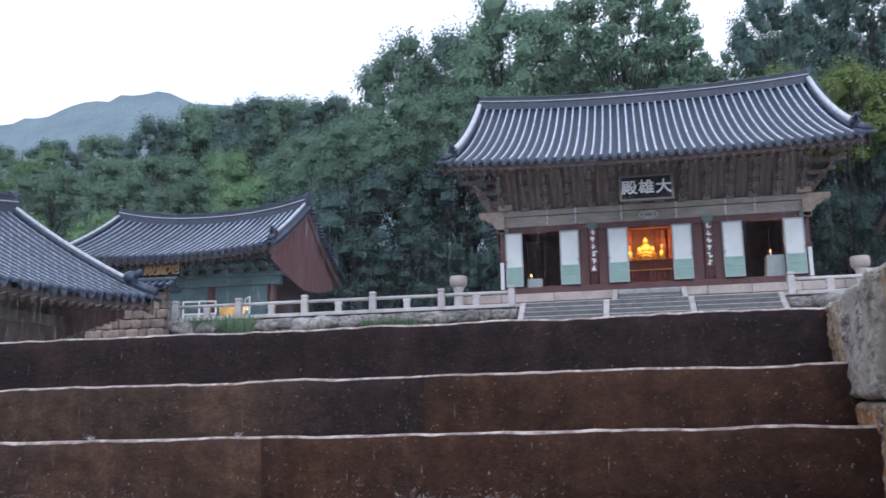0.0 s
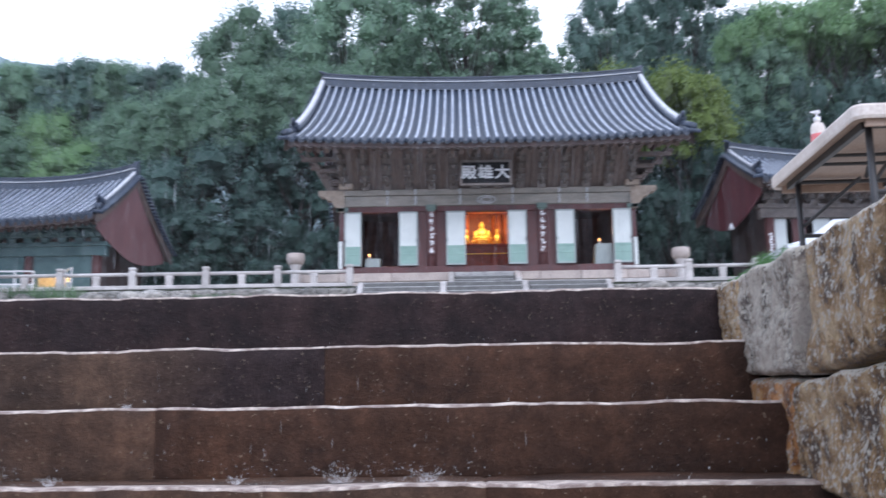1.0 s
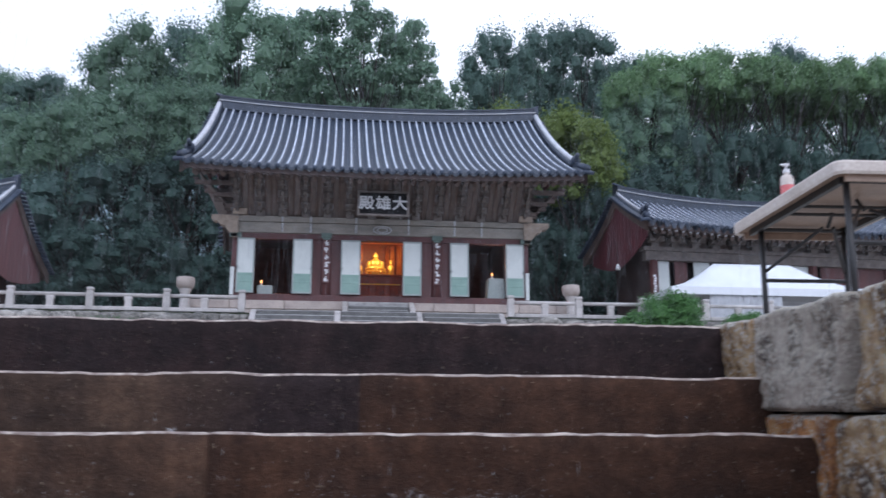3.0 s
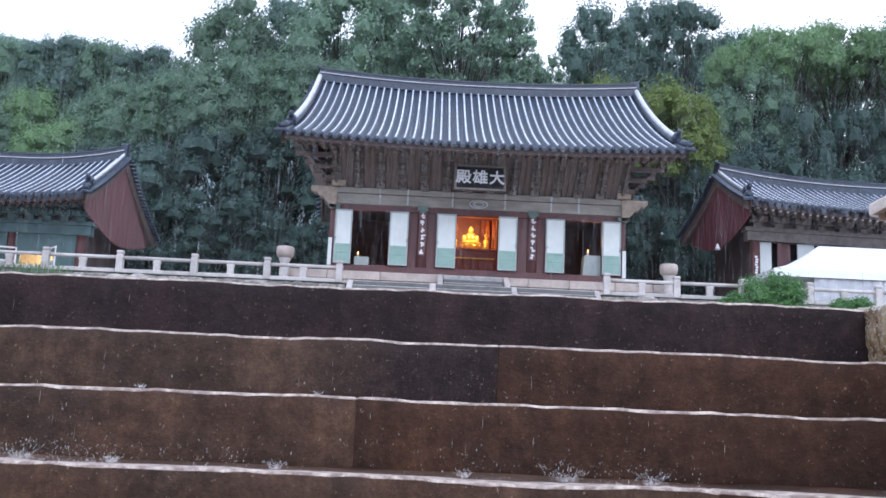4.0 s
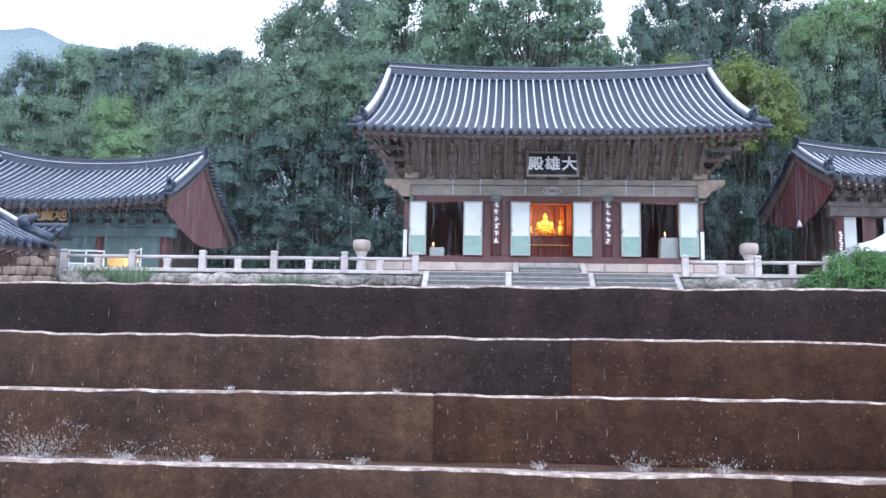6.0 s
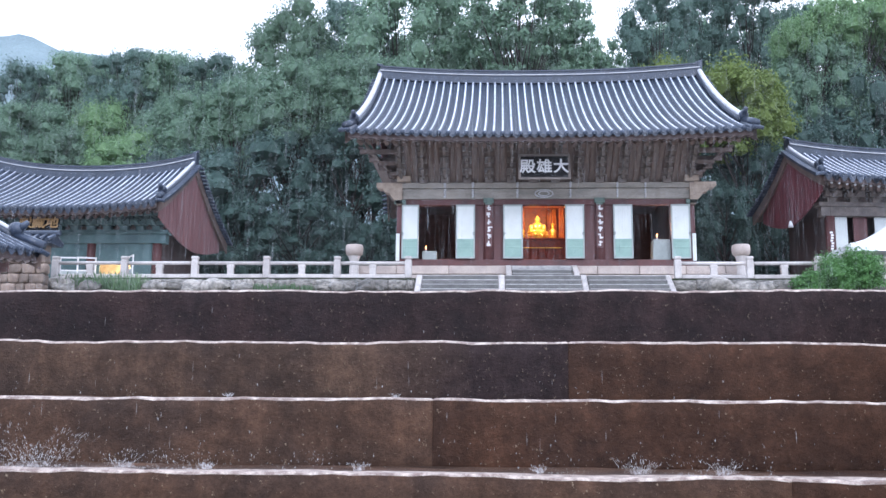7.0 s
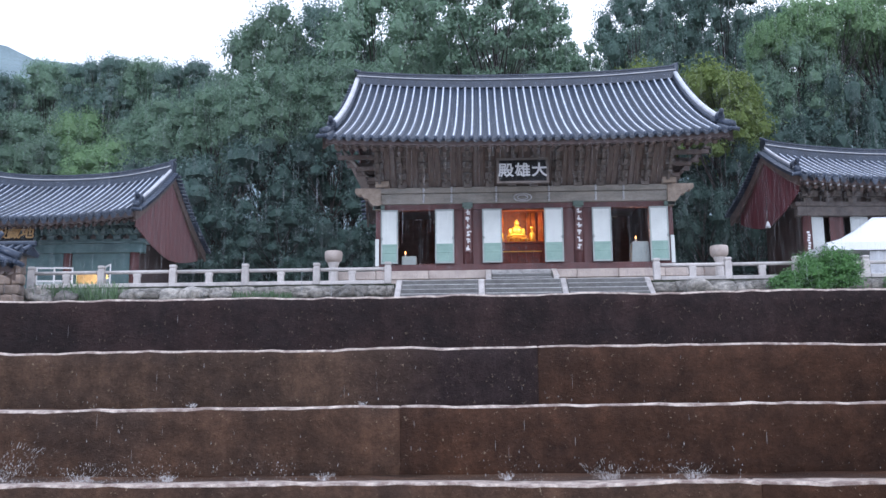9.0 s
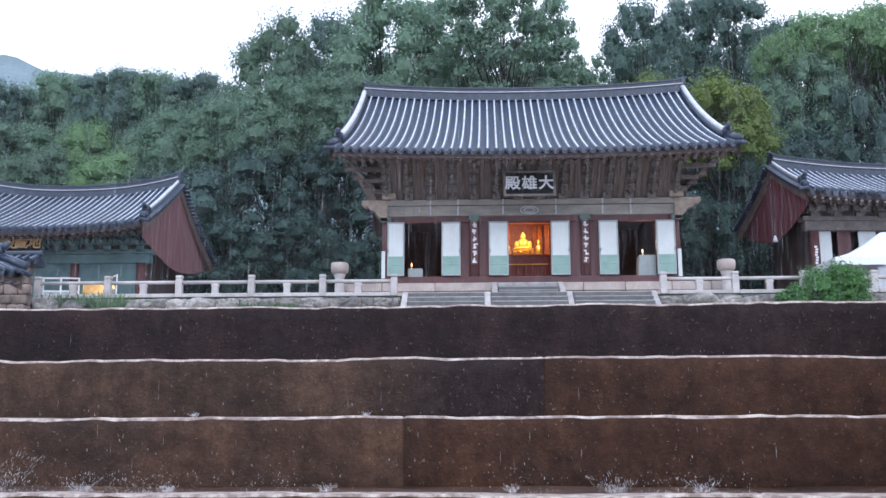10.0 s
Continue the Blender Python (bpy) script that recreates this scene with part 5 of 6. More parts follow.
def tree_lobes(seed, height, spread, low, count, big, flat=(0.62, 0.85)):
    """Clumps set over a broad dome, more of them towards its top and sides."""
    rng = random.Random(seed)
    out_ = []
    half = height * (1 - low) / 2
    for i in range(count):
        up = 1 - 1.62 * (i + 0.5) / count
        a = i * 2.4 + rng.uniform(-0.4, 0.4)
        ring = math.sqrt(max(0, 1 - up * up)) ** 0.8
        d = rng.uniform(0.62, 0.95)
        r = big * rng.uniform(0.62, 1.2)
        out_.append((spread * ring * d * math.cos(a), spread * ring * d * math.sin(a), height * (1 + low) / 2 + half * up * rng.uniform(0.74, 0.96), r, rng.uniform(*flat)))
    top = max(z + r * f * 0.9 for x, y, z, r, f in out_)
    return [(x, y, z * height / top, r, f) for x, y, z, r, f in out_]


def trunk_mesh(name, lobes, height, r0):
    bm = bmesh.new()
    pts = [(0.25 * math.sin(k * 1.3), 0.2 * math.cos(k * 1.7), height * 0.82 * k / 6) for k in range(7)]
    for k in range(6):
        rod(bm, pts[k], pts[k + 1], r0 * (1 - 0.14 * k), r0 * (1 - 0.14 * (k + 1)), 8)
    for x, y, z, r, f in lobes:
        k = min(5, max(0, int((z / height - 0.25) / 0.82 * 6)))
        rod(bm, pts[k], (x, y, z - r * 0.2), r0 * 0.20, r0 * 0.05, 5)
    return mesh_of(name, bm, M_BARK, True)


KINDS = []
for seed, height, spread, low, count, big, per, size, mat, dense in (
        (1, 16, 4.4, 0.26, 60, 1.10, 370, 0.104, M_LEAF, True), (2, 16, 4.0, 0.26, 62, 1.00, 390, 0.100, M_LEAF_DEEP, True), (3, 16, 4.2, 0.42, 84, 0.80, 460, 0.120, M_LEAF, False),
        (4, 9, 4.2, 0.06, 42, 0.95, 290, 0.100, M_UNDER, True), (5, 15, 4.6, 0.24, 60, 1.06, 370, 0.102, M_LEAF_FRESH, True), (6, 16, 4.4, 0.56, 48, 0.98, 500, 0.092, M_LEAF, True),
        (7, 9, 4.0, 0.10, 42, 0.80, 420, 0.10, M_LEAF_FRESH, True), (8, 16, 5.2, 0.83, 54, 0.85, 560, 0.092, M_LEAF_FRESH, True),
        (9, 16, 4.2, 0.40, 44, 1.10, 250, 0.125, M_LEAF, True)):
    lobes = tree_lobes(seed, height, spread, low, count, big, (0.42, 0.62) if not dense else (0.58, 0.85))
    KINDS.append((height, trunk_mesh("trunk", lobes, height, 0.26), crown_mesh("crown", lobes, per, size, mat, seed, dense)))


def tree(kind, x, y, top, label, wide=1.0, turn=0.0):
    height, trunk, crown = KINDS[kind]
    base = ground_height(x, y) - 0.3
    s = (top - base) / height
    t = thing("tree", pose(x, y, base, 0, 0, turn) @ Matrix.Diagonal((s * wide, s * wide, s, 1)), label, "tree", group="hillside trees")
    for n, me in (("trunk", trunk), ("crown", crown)):
        o = new(n, me)
        o.parent = t
    return t


EYE = (-1.6, -1.85, -0.46)


def wood_tree(kind, u, e, d, wide, label):
    """A tree at the bearing u and top e, as tangents from the steps, at the distance d."""
    return tree(kind, EYE[0] + u * d, EYE[1] + d, e * d + EYE[2], label, wide, rng.uniform(0, 360))


rng = random.Random(31)
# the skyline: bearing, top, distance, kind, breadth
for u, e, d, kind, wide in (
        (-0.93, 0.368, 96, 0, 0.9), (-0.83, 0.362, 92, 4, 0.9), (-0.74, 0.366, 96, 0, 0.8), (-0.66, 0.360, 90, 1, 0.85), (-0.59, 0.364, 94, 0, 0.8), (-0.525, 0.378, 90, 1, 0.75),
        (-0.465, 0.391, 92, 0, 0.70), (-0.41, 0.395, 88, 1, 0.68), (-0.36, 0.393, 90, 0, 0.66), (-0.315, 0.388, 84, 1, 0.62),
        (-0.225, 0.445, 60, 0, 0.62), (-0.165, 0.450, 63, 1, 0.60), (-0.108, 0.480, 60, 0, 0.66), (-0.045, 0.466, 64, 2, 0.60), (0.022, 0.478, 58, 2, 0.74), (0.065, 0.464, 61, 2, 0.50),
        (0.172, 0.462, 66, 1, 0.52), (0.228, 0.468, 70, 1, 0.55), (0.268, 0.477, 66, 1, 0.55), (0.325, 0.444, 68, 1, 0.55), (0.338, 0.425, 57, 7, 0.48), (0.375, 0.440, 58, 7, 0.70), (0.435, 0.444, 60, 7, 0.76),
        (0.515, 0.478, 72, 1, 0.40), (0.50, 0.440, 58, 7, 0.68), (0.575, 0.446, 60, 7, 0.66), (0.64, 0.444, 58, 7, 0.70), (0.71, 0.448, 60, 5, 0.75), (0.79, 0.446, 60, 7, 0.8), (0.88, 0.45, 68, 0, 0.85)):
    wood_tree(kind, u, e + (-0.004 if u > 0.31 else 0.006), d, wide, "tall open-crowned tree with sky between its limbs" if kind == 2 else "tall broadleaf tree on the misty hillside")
for u, e in ((-0.495, 0.378), (-0.44, 0.386), (-0.385, 0.388), (-0.34, 0.384), (-0.29, 0.380)):
    wood_tree(8, u, e, 97, 0.8, "broadleaf tree high on the misty hillside")
# the gaps of the skyline are closed by lower trees farther up the slope
for u, e, d, wide in ((-0.27, 0.372, 80, 0.6), (-0.20, 0.415, 74, 0.7), (-0.13, 0.42, 76, 0.7), (-0.06, 0.402, 76, 0.7), (0.01, 0.398, 78, 0.75), (0.08, 0.402, 76, 0.7), (0.14, 0.408, 78, 0.62), (0.20, 0.435, 80, 0.7), (0.30, 0.435, 78, 0.65), (0.345, 0.412, 80, 0.6), (0.40, 0.412, 80, 0.7), (0.47, 0.415, 80, 0.7), (0.55, 0.415, 80, 0.7), (0.63, 0.415, 82, 0.8), (0.72, 0.415, 82, 0.8)):
    wood_tree(8, u, e, d, wide, "broadleaf tree high on the misty hillside")
# lit slopes of the open wood beyond the side hall
for d, top, step in ((78, 0.352, 0.085), (70, 0.318, 0.085), (63, 0.275, 0.09), (58, 0.225, 0.10)):
    u = -0.90 + rng.uniform(0, 0.05)
    while u < -0.33:
        wood_tree(rng.choice((0, 4, 0)), u, top + rng.uniform(-0.018, 0.014), d + rng.uniform(-2, 2), rng.uniform(0.78, 1.0), "round-headed green tree in the wood beyond the side hall")
        u += step * rng.uniform(0.8, 1.2)
# high crowns at the edge of the wood, over undergrowth with leaves painted dark
for u, e, d, kind, wide in ((-0.285, 0.352, 57, 5, 0.85), (-0.215, 0.375, 54, 5, 0.80), (-0.145, 0.385, 55, 5, 0.80), (0.205, 0.36, 57, 5, 0.70), (0.345, 0.40, 56, 5, 0.60), (0.80, 0.39, 54, 5, 0.85)):
    wood_tree(kind, u, e, d, wide, "leafy tree with a high crown at the edge of the wood")
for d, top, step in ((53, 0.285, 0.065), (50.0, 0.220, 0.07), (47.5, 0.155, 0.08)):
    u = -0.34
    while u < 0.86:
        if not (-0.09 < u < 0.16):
            wood_tree(3, u, top + rng.uniform(-0.02, 0.02), d + rng.uniform(-1, 1), rng.uniform(0.7, 0.95), "undergrowth tree with the shade of the wood painted into its leaves")
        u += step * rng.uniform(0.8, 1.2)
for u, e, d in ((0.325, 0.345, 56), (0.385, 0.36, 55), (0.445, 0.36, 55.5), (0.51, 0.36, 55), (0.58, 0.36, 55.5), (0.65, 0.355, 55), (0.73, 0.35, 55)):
    wood_tree(3, u, e, d, 0.42, "undergrowth tree with the shade of the wood painted into its leaves")
# young trees in front of the wood, some with the shade-dark leaves
for u, e, d, kind, wide in ((-0.285, 0.245, 50, 3, 0.40), (-0.255, 0.185, 49, 3, 0.5), (-0.14, 0.200, 49, 3, 0.5), (0.335, 0.20, 49, 3, 0.5), (0.285, 0.285, 47, 3, 0.45), (0.235, 0.25, 47, 3, 0.5), (0.40, 0.250, 51, 6, 0.42), (0.445, 0.262, 52, 6, 0.42), (0.49, 0.250, 51, 6, 0.45), (0.55, 0.268, 52, 6, 0.45), (0.62, 0.262, 51, 6, 0.5), (0.70, 0.25, 51, 6, 0.5)):
    wood_tree(kind, u, e, d, wide, "low leafy tree at the edge of the wood")

# yellow-green trees behind the main hall
lobes = tree_lobes(12, 10, 2.5, 0.52, 40, 0.75)
crown, trunk = crown_mesh("crown", lobes, 420, 0.10, M_LEAF_YELLOW, 12), trunk_mesh("trunk", lobes, 10, 0.22)
for u, e, d, wide in ((0.260, 0.378, 48, 0.72), (0.172, 0.381, 50, 0.62)):
    x, y, top = EYE[0] + u * d, EYE[1] + d, e * d + EYE[2]
    base = ground_height(x, y) - 0.2
    s = (top - base) / 10
    t = thing("tree", pose(x, y, base, 0, 0, x * 40) @ Matrix.Diagonal((s * wide, s * wide, s, 1)), "rounded yellow-green tree behind the main hall", "tree")
    for n, me in (("trunk", trunk), ("crown", crown)):
        o = new(n, me)
        o.parent = t

# far wooded mountain, its haze painted into the colour
RIDGE_U = (-1.15, -0.90, -0.74, -0.665, -0.606, -0.565, -0.526, -0.475, -0.43, -0.30, 0.0, 0.75)
RIDGE_E = (0.33, 0.36, 0.388, 0.402, 0.412, 0.414, 0.411, 0.398, 0.386, 0.35, 0.30, 0.28)
pts = []
for j in range(9):
    row = []
    for i in range(121):
        u = -1.15 + 1.9 * i / 120
        e = float(np.interp(u, RIDGE_U, RIDGE_E)) + 0.0035 * noise.noise(Vector((u * 40, 0, 0))) + 0.0022 * noise.noise(Vector((u * 190, 1, 0)))
        d = 330 + 22 * j
        row.append((EYE[0] + u * d, EYE[1] + d, (e * 506) * (j / 8) ** 0.8 * (1 + 0.02 * noise.noise(Vector((u * 30, j * 0.8, 2)))) + 10 * (1 - j / 8)))
    pts.append(row)
tagged(new("mountain", grid_mesh("mountain", pts, M_MOUNTAIN)), "wooded mountain beyond the temple, blue-green haze painted into its colour", "mountain", kind="structure")


def shrub(x, y, z, w, h, seed, mat, label, depth=None):
    rng_ = random.Random(seed)
    lobes_ = [(rng_.uniform(-0.5, 0.5) * w * 0.75, rng_.uniform(-0.3, 0.3) * w, h * rng_.uniform(0.30, 0.82), w * rng_.uniform(0.15, 0.24), 0.85) for _ in range(30)]
    t = thing("shrub", pose(x, y, z), label, "shrub")
    o = new("crown", crown_mesh("crown", lobes_, 9000 / max(w, 0.6), 0.040, mat, seed))
    o.parent = t
    bm = bmesh.new()
    for q in lobes_[:6]:
        rod(bm, (0, 0, 0), (q[0], q[1], q[2]), 0.03, 0.012, 5)
    part("stem", bm, M_BARK, t)


shrub(9.75, 29.75, 3.1, 1.75, 1.95, 41, M_LEAF_BRIGHT, "clipped fresh green shrub below the balustrade")
shrub(8.35, 29.7, 3.1, 1.05, 1.15, 42, M_LEAF_BRIGHT, "small green shrub below the balustrade")
shrub(12.3, 29.7, 3.1, 1.2, 1.15, 43, M_LEAF_BRIGHT, "small green shrub below the balustrade")


def grass_tuft(x, y, z, w, h, seed, label):
    rng_ = np.random.default_rng(seed)
    n = 420
    base = np.stack([x + (rng_.random(n) - 0.5) * w, y + (rng_.random(n) - 0.5) * 0.5, np.full(n, z)], 1)
    lean = rng_.normal(size=(n, 3)) * 0.25
    lean[:, 2] = 1
    tip = base + lean * (h * (0.5 + 0.6 * rng_.random(n)))[:, None]
    side = rng_.normal(size=(n, 3)) * 0.018
    side[:, 2] = 0
    me = leaf_mesh("grass_tuft", np.stack([base - side, base + side, tip + side * 0.3, tip - side * 0.3], 1), M_GRASS)
    tagged(new("grass_tuft", me), label, "grass", kind="stuff")


for i, (x, w, h) in enumerate(((-16.2, 1.3, 0.75), (-14.6, 1.6, 0.8), (-9.3, 1.5, 0.45), (-15.3, 1.0, 0.6), (-8.5, 1.0, 0.4))):
    grass_tuft(x, 29.9, 3.35, w, h, 50 + i, "long bright green grass on the bank")
for i, (x, s) in enumerate(((-16.45, 0.42), (-15.6, 0.30), (-12.0, 0.34), (-11.2, 0.36), (-10.4, 0.28), (-7.0, 0.3), (-6.1, 0.36), (5.4, 0.4), (6.3, 0.34), (6.9, 0.28), (-13.4, 0.3))):
    bm = bmesh.new()
    bmesh.ops.create_icosphere(bm, subdivisions=3, radius=s)
    for v in bm.verts:
        q = v.co / s
        v.co *= 1 + 0.55 * noise.noise(q * 1.1 + Vector((i * 9, 0, 0))) + 0.22 * noise.noise(q * 2.8 + Vector((i * 5, 3, 0)))
        v.co.x *= 1.35
        v.co.z *= 0.8
    o = new("boulder", mesh_of("boulder", bm, M_RUBBLE, True))
    o.matrix_basis = pose(x, 29.75, 3.55 + s * 0.35)
    tagged(o, "rounded grey boulder on the bank below the wall", "boulder", group="boulders on the bank")

# ---- stone bowls on pedestals ----


def stone_bowl(x, y):
    t = thing("stone_bowl", pose(x, y, TERRACE), "wide pale stone bowl on a pedestal behind the balustrade", "stone bowl", group="stone bowls")
    bm = bmesh.new()
    lathe(bm, ((0.24, 0), (0.26, 0.10), (0.18, 0.18), (0.16, 0.75), (0.22, 0.92)), (0, 0, 0), 14)
    part("pedestal", bm, M_GRANITE, t, smooth=False)
    bm = bmesh.new()
    lathe(bm, ((0.22, 0.92), (0.30, 1.0), (0.325, 1.14), (0.315, 1.30), (0.28, 1.33), (0.24, 1.28)), (0, 0, 0), 18)
    part("bowl", bm, M_PODIUM, t, smooth=True)


stone_bowl(-6.93, 32.0)
stone_bowl(6.77, 32.0)

# ---- tile-capped wall end by the pavilion ----
gate_wall = thing("tile_capped_wall", pose(-18.35, 29.0, 2.4), "short brown stone wall with a small tile cap", "wall")
rng = random.Random(17)
for row in range(8):
    x = -1.5
    while x < 1.45:
        w = min(rng.uniform(0.22, 0.5), 1.5 - x)
        if w > 0.05:
            part("brick", rough_block(x + 0.008, x + w - 0.008, 0, 0.45, 0.33 * row, 0.33 * row + 0.315, rng.random() * 40, 0.045, 0.09, 0.03), M_BROWNSTONE, gate_wall, smooth=True)
        x += w
for k in range(13):
    x = -1.68 + 0.28 * k
    for sy in (-1, 1):
        bm = bmesh.new()
        rod(bm, (x, 0.22, 2.96), (x, 0.22 + sy * 0.55, 2.72), 0.075, sides=8)
        part("cap_tile", bm, M_TILE, gate_wall)
bm = bmesh.new()
v = box(bm, -1.75, 1.75, -0.28, 0.72, 2.62, 2.92)
for q in v:
    if q.co.z > 2.8:
        q.co.y = 0.22 + (q.co.y - 0.22) * 0.2
part("cap_bed", bm, M_PAN, gate_wall)
bm = bmesh.new()
rod(bm, (-1.8, 0.22, 3.03), (1.85, 0.22, 3.03), 0.10, sides=10)
part("cap_ridge", bm, M_RIDGE, gate_wall)

# ---- tent on the terrace ----
tent = thing("canopy_tent", pose(14.4, 33.4, TERRACE), "white canvas canopy tent standing on the terrace", "tent")
bm = bmesh.new()
eave, peak = [(-3.85, -1.5, 1.38), (3.85, -1.5, 1.38), (3.85, 1.5, 1.38), (-3.85, 1.5, 1.38)], [(-1.6, 0, 2.56), (1.5, 0, 2.56)]
n = 10
for a, b, c, d in ((eave[0], eave[1], peak[1], peak[0]), (eave[2], eave[3], peak[0], peak[1]), (eave[3], eave[0], peak[0], peak[0]), (eave[1], eave[2], peak[1], peak[1])):
    a, b, c, d = (Vector(q) for q in (a, b, c, d))
    rows = []
    for i in range(n + 1):
        t = i / n
        lo, hi = a.lerp(d, t), b.lerp(c, t)
        sag = -0.16 * math.sin(math.pi * t)
        rows.append([bm.verts.new(lo.lerp(hi, j / 8) + Vector((0, 0, sag))) for j in range(9)])
    for p, q in zip(rows, rows[1:]):
        for j in range(8):
            bm.faces.new((p[j], p[j + 1], q[j + 1], q[j]))
bmesh.ops.remove_doubles(bm, verts=bm.verts, dist=0.004)
part("canvas_roof", bm, M_TENT, tent, smooth=True)
for x0, x1, y0, y1 in ((-3.86, 3.86, -1.52, -1.50), (-3.86, 3.86, 1.50, 1.52), (-3.87, -3.85, -1.5, 1.5), (3.85, 3.87, -1.5, 1.5)):
    bm = bmesh.new()
    box(bm, x0, x1, y0, y1, 1.10, 1.385)
    part("valance", bm, M_TENT, tent)
for x0, x1, y0, y1 in ((-3.0, 3.8, 1.44, 1.46), (-2.4, 0.4, -1.44, -1.42)):
    bm = bmesh.new()
    k = 40
    rows = [[bm.verts.new((x0 + (x1 - x0) * i / k, y0 + 0.03 * math.sin(i * 1.1), z)) for z in (0.02, 0.6, 1.2)] for i in range(k + 1)]
    for p, q in zip(rows, rows[1:]):
        for j in range(2):
            bm.faces.new((p[j], q[j], q[j + 1], p[j + 1]))
    bmesh.ops.solidify(bm, geom=bm.faces[:], thickness=0.01)
    part("side_curtain", bm, M_TENT, tent, smooth=True)
for x in (-3.8, 0, 3.8):
    for y in (-1.45, 1.45):
        bm = bmesh.new()
        rod(bm, (x, y, 0), (x, y, 1.38), 0.025)
        part("pole", bm, M_WHITE, tent)

# ---- folding table by the steps, with a pump bottle ----
table = thing("folding_table", pose(0.77, 2.66, -0.012, 0, 0, -2.5), "beige plastic folding table with dark steel legs", "table")
bm = bmesh.new()
box(bm, -0.295, 0.295, -0.61, 0.61, 0.775, 0.815)
part("table_top", bm, M_TABLE, table)
bm = bmesh.new()
outline = []
for cx, cy, a0 in ((0.27, 0.585, 0), (-0.27, 0.585, 90), (-0.27, -0.585, 180), (0.27, -0.585, 270)):
    outline += [(cx + 0.05 * math.cos(radians(a0 + 18 * k)), cy + 0.05 * math.sin(radians(a0 + 18 * k))) for k in range(6)]
rows = []
for x, y in outline:
    d = Vector((x, y)).normalized() * 0.024
    rows.append([bm.verts.new((x + ox * d.x, y + ox * d.y, z)) for ox, z in ((-1, 0.768), (0.0, 0.762), (0.3, 0.775), (0.3, 0.815), (0.0, 0.825), (-1, 0.825))])
for i in range(len(rows)):
    p, q = rows[i], rows[(i + 1) % len(rows)]
    for j in range(6):
        bm.faces.new((p[j], q[j], q[(j + 1) % 6], p[(j + 1) % 6]))
part("table_rim", bm, M_TABLE_RIM, table, "pale rounded plastic rim", smooth=False)
bm = bmesh.new()
box(bm, -0.29, 0.29, -0.60, 0.60, 0.815, 0.822)
part("table_surface", bm, M_TABLE_RIM, table)
for y in (-0.60, 0.60):
    bm = bmesh.new()
    box(bm, -0.27, 0.27, y - 0.008, y + 0.008, 0.735, 0.775, 0.003)
    part("apron", bm, M_TABLE, table, "tan plastic apron")
for y, sy in ((-0.54, 1), (0.44, -1)):
    for x in (-0.235, 0.235):
        bm = bmesh.new()
        rod(bm, (x, y, 0.0), (x, y, 0.77), 0.0155, sides=10)
        part("leg", bm, M_STEEL, table, smooth=True)
        bm = bmesh.new()
        rod(bm, (x * 0.95, y, 0.52), (x * 0.12, y + sy * 0.30, 0.70), 0.009, sides=8)
        part("brace", bm, M_STEEL, table)
    for z in (0.47, 0.755):
        bm = bmesh.new()
        rod(bm, (-0.235, y, z), (0.235, y, z), 0.011, sides=8)
        part("cross_bar", bm, M_STEEL, table)
    bm = bmesh.new()
    rod(bm, (0.0, y + sy * 0.30, 0.70), (0.0, y + sy * 0.36, 0.765), 0.010, sides=8)
    part("strut", bm, M_STEEL, table)
for x in (-0.25, 0.25):
    bm = bmesh.new()
    box(bm, x - 0.014, x + 0.014, -0.54, 0.54, 0.742, 0.775, 0.004)
    part("side_rail", bm, M_STEEL, table)
for y in (-0.08, 0.08):
    bm = bmesh.new()
    rod(bm, (-0.25, y, 0.755), (0.25, y, 0.755), 0.009, sides=8)
    part("stiffener", bm, M_STEEL, table)

bottle = thing("pump_bottle", pose(0.53, 2.72, 0.813), "clear pump bottle with a pink label standing on the table", "bottle")
bm = bmesh.new()
lathe(bm, ((0.030, 0), (0.034, 0.006), (0.034, 0.105), (0.026, 0.125), (0.014, 0.132), (0.014, 0.142)), (0, 0, 0), 18)
part("bottle_body", bm, M_TABLE_RIM, bottle, smooth=True)
bm = bmesh.new()
lathe(bm, ((0.0347, 0.012), (0.0350, 0.014), (0.0350, 0.070), (0.0347, 0.072)), (0, 0, 0), 18)
part("label_band", bm, M_PINK, bottle, "pink label")
bm = bmesh.new()
lathe(bm, ((0.017, 0.140), (0.017, 0.158), (0.006, 0.160), (0.006, 0.178), (0.016, 0.180), (0.016, 0.190)), (0, 0, 0), 14)
rod(bm, (0, 0, 0.185), (-0.035, -0.01, 0.182), 0.006, 0.004)
part("pump_head", bm, M_WHITE, bottle, "white pump head")

# ---- candles and offerings in the doorways ----


def candle(x, y, z):
    t = thing("candle", pose(x, y, z), "lit candle with a small warm flame in the doorway", "candle", group="candles")
    bm = bmesh.new()
    rod(bm, (0, 0, 0), (0, 0, 0.16), 0.03)
    part("wax", bm, M_WHITE, t)
    bm = bmesh.new()
    lathe(bm, ((0.009, 0.16), (0.028, 0.185), (0.022, 0.225), (0.005, 0.28)), (0, 0, 0), 10)
    part("flame", bm, M_FLAME, t, smooth=True)


bm = bmesh.new()
box(bm, -0.28, 0.28, -0.2, 0.2, 0, 0.55, 0.03)
o = new("offering_box", mesh_of("offering_box", bm, M_FRAME))
o.matrix_basis = pose(-4.38, 34.45, 5.13)
tagged(o, "pale grey offering box standing inside the doorway", "box")
bm = bmesh.new()
v = box(bm, -0.34, 0.34, -0.3, 0.3, 0, 1.0, 0.03)
for q in bm.verts:
    q.co.x *= 1.12 - 0.2 * q.co.z
o = new("cloth_covered_stand", mesh_of("cloth_covered_stand", bm, M_FRAME))
o.matrix_basis = pose(4.42, 34.55, 5.13)
tagged(o, "cloth covered stand holding candles", "stand")
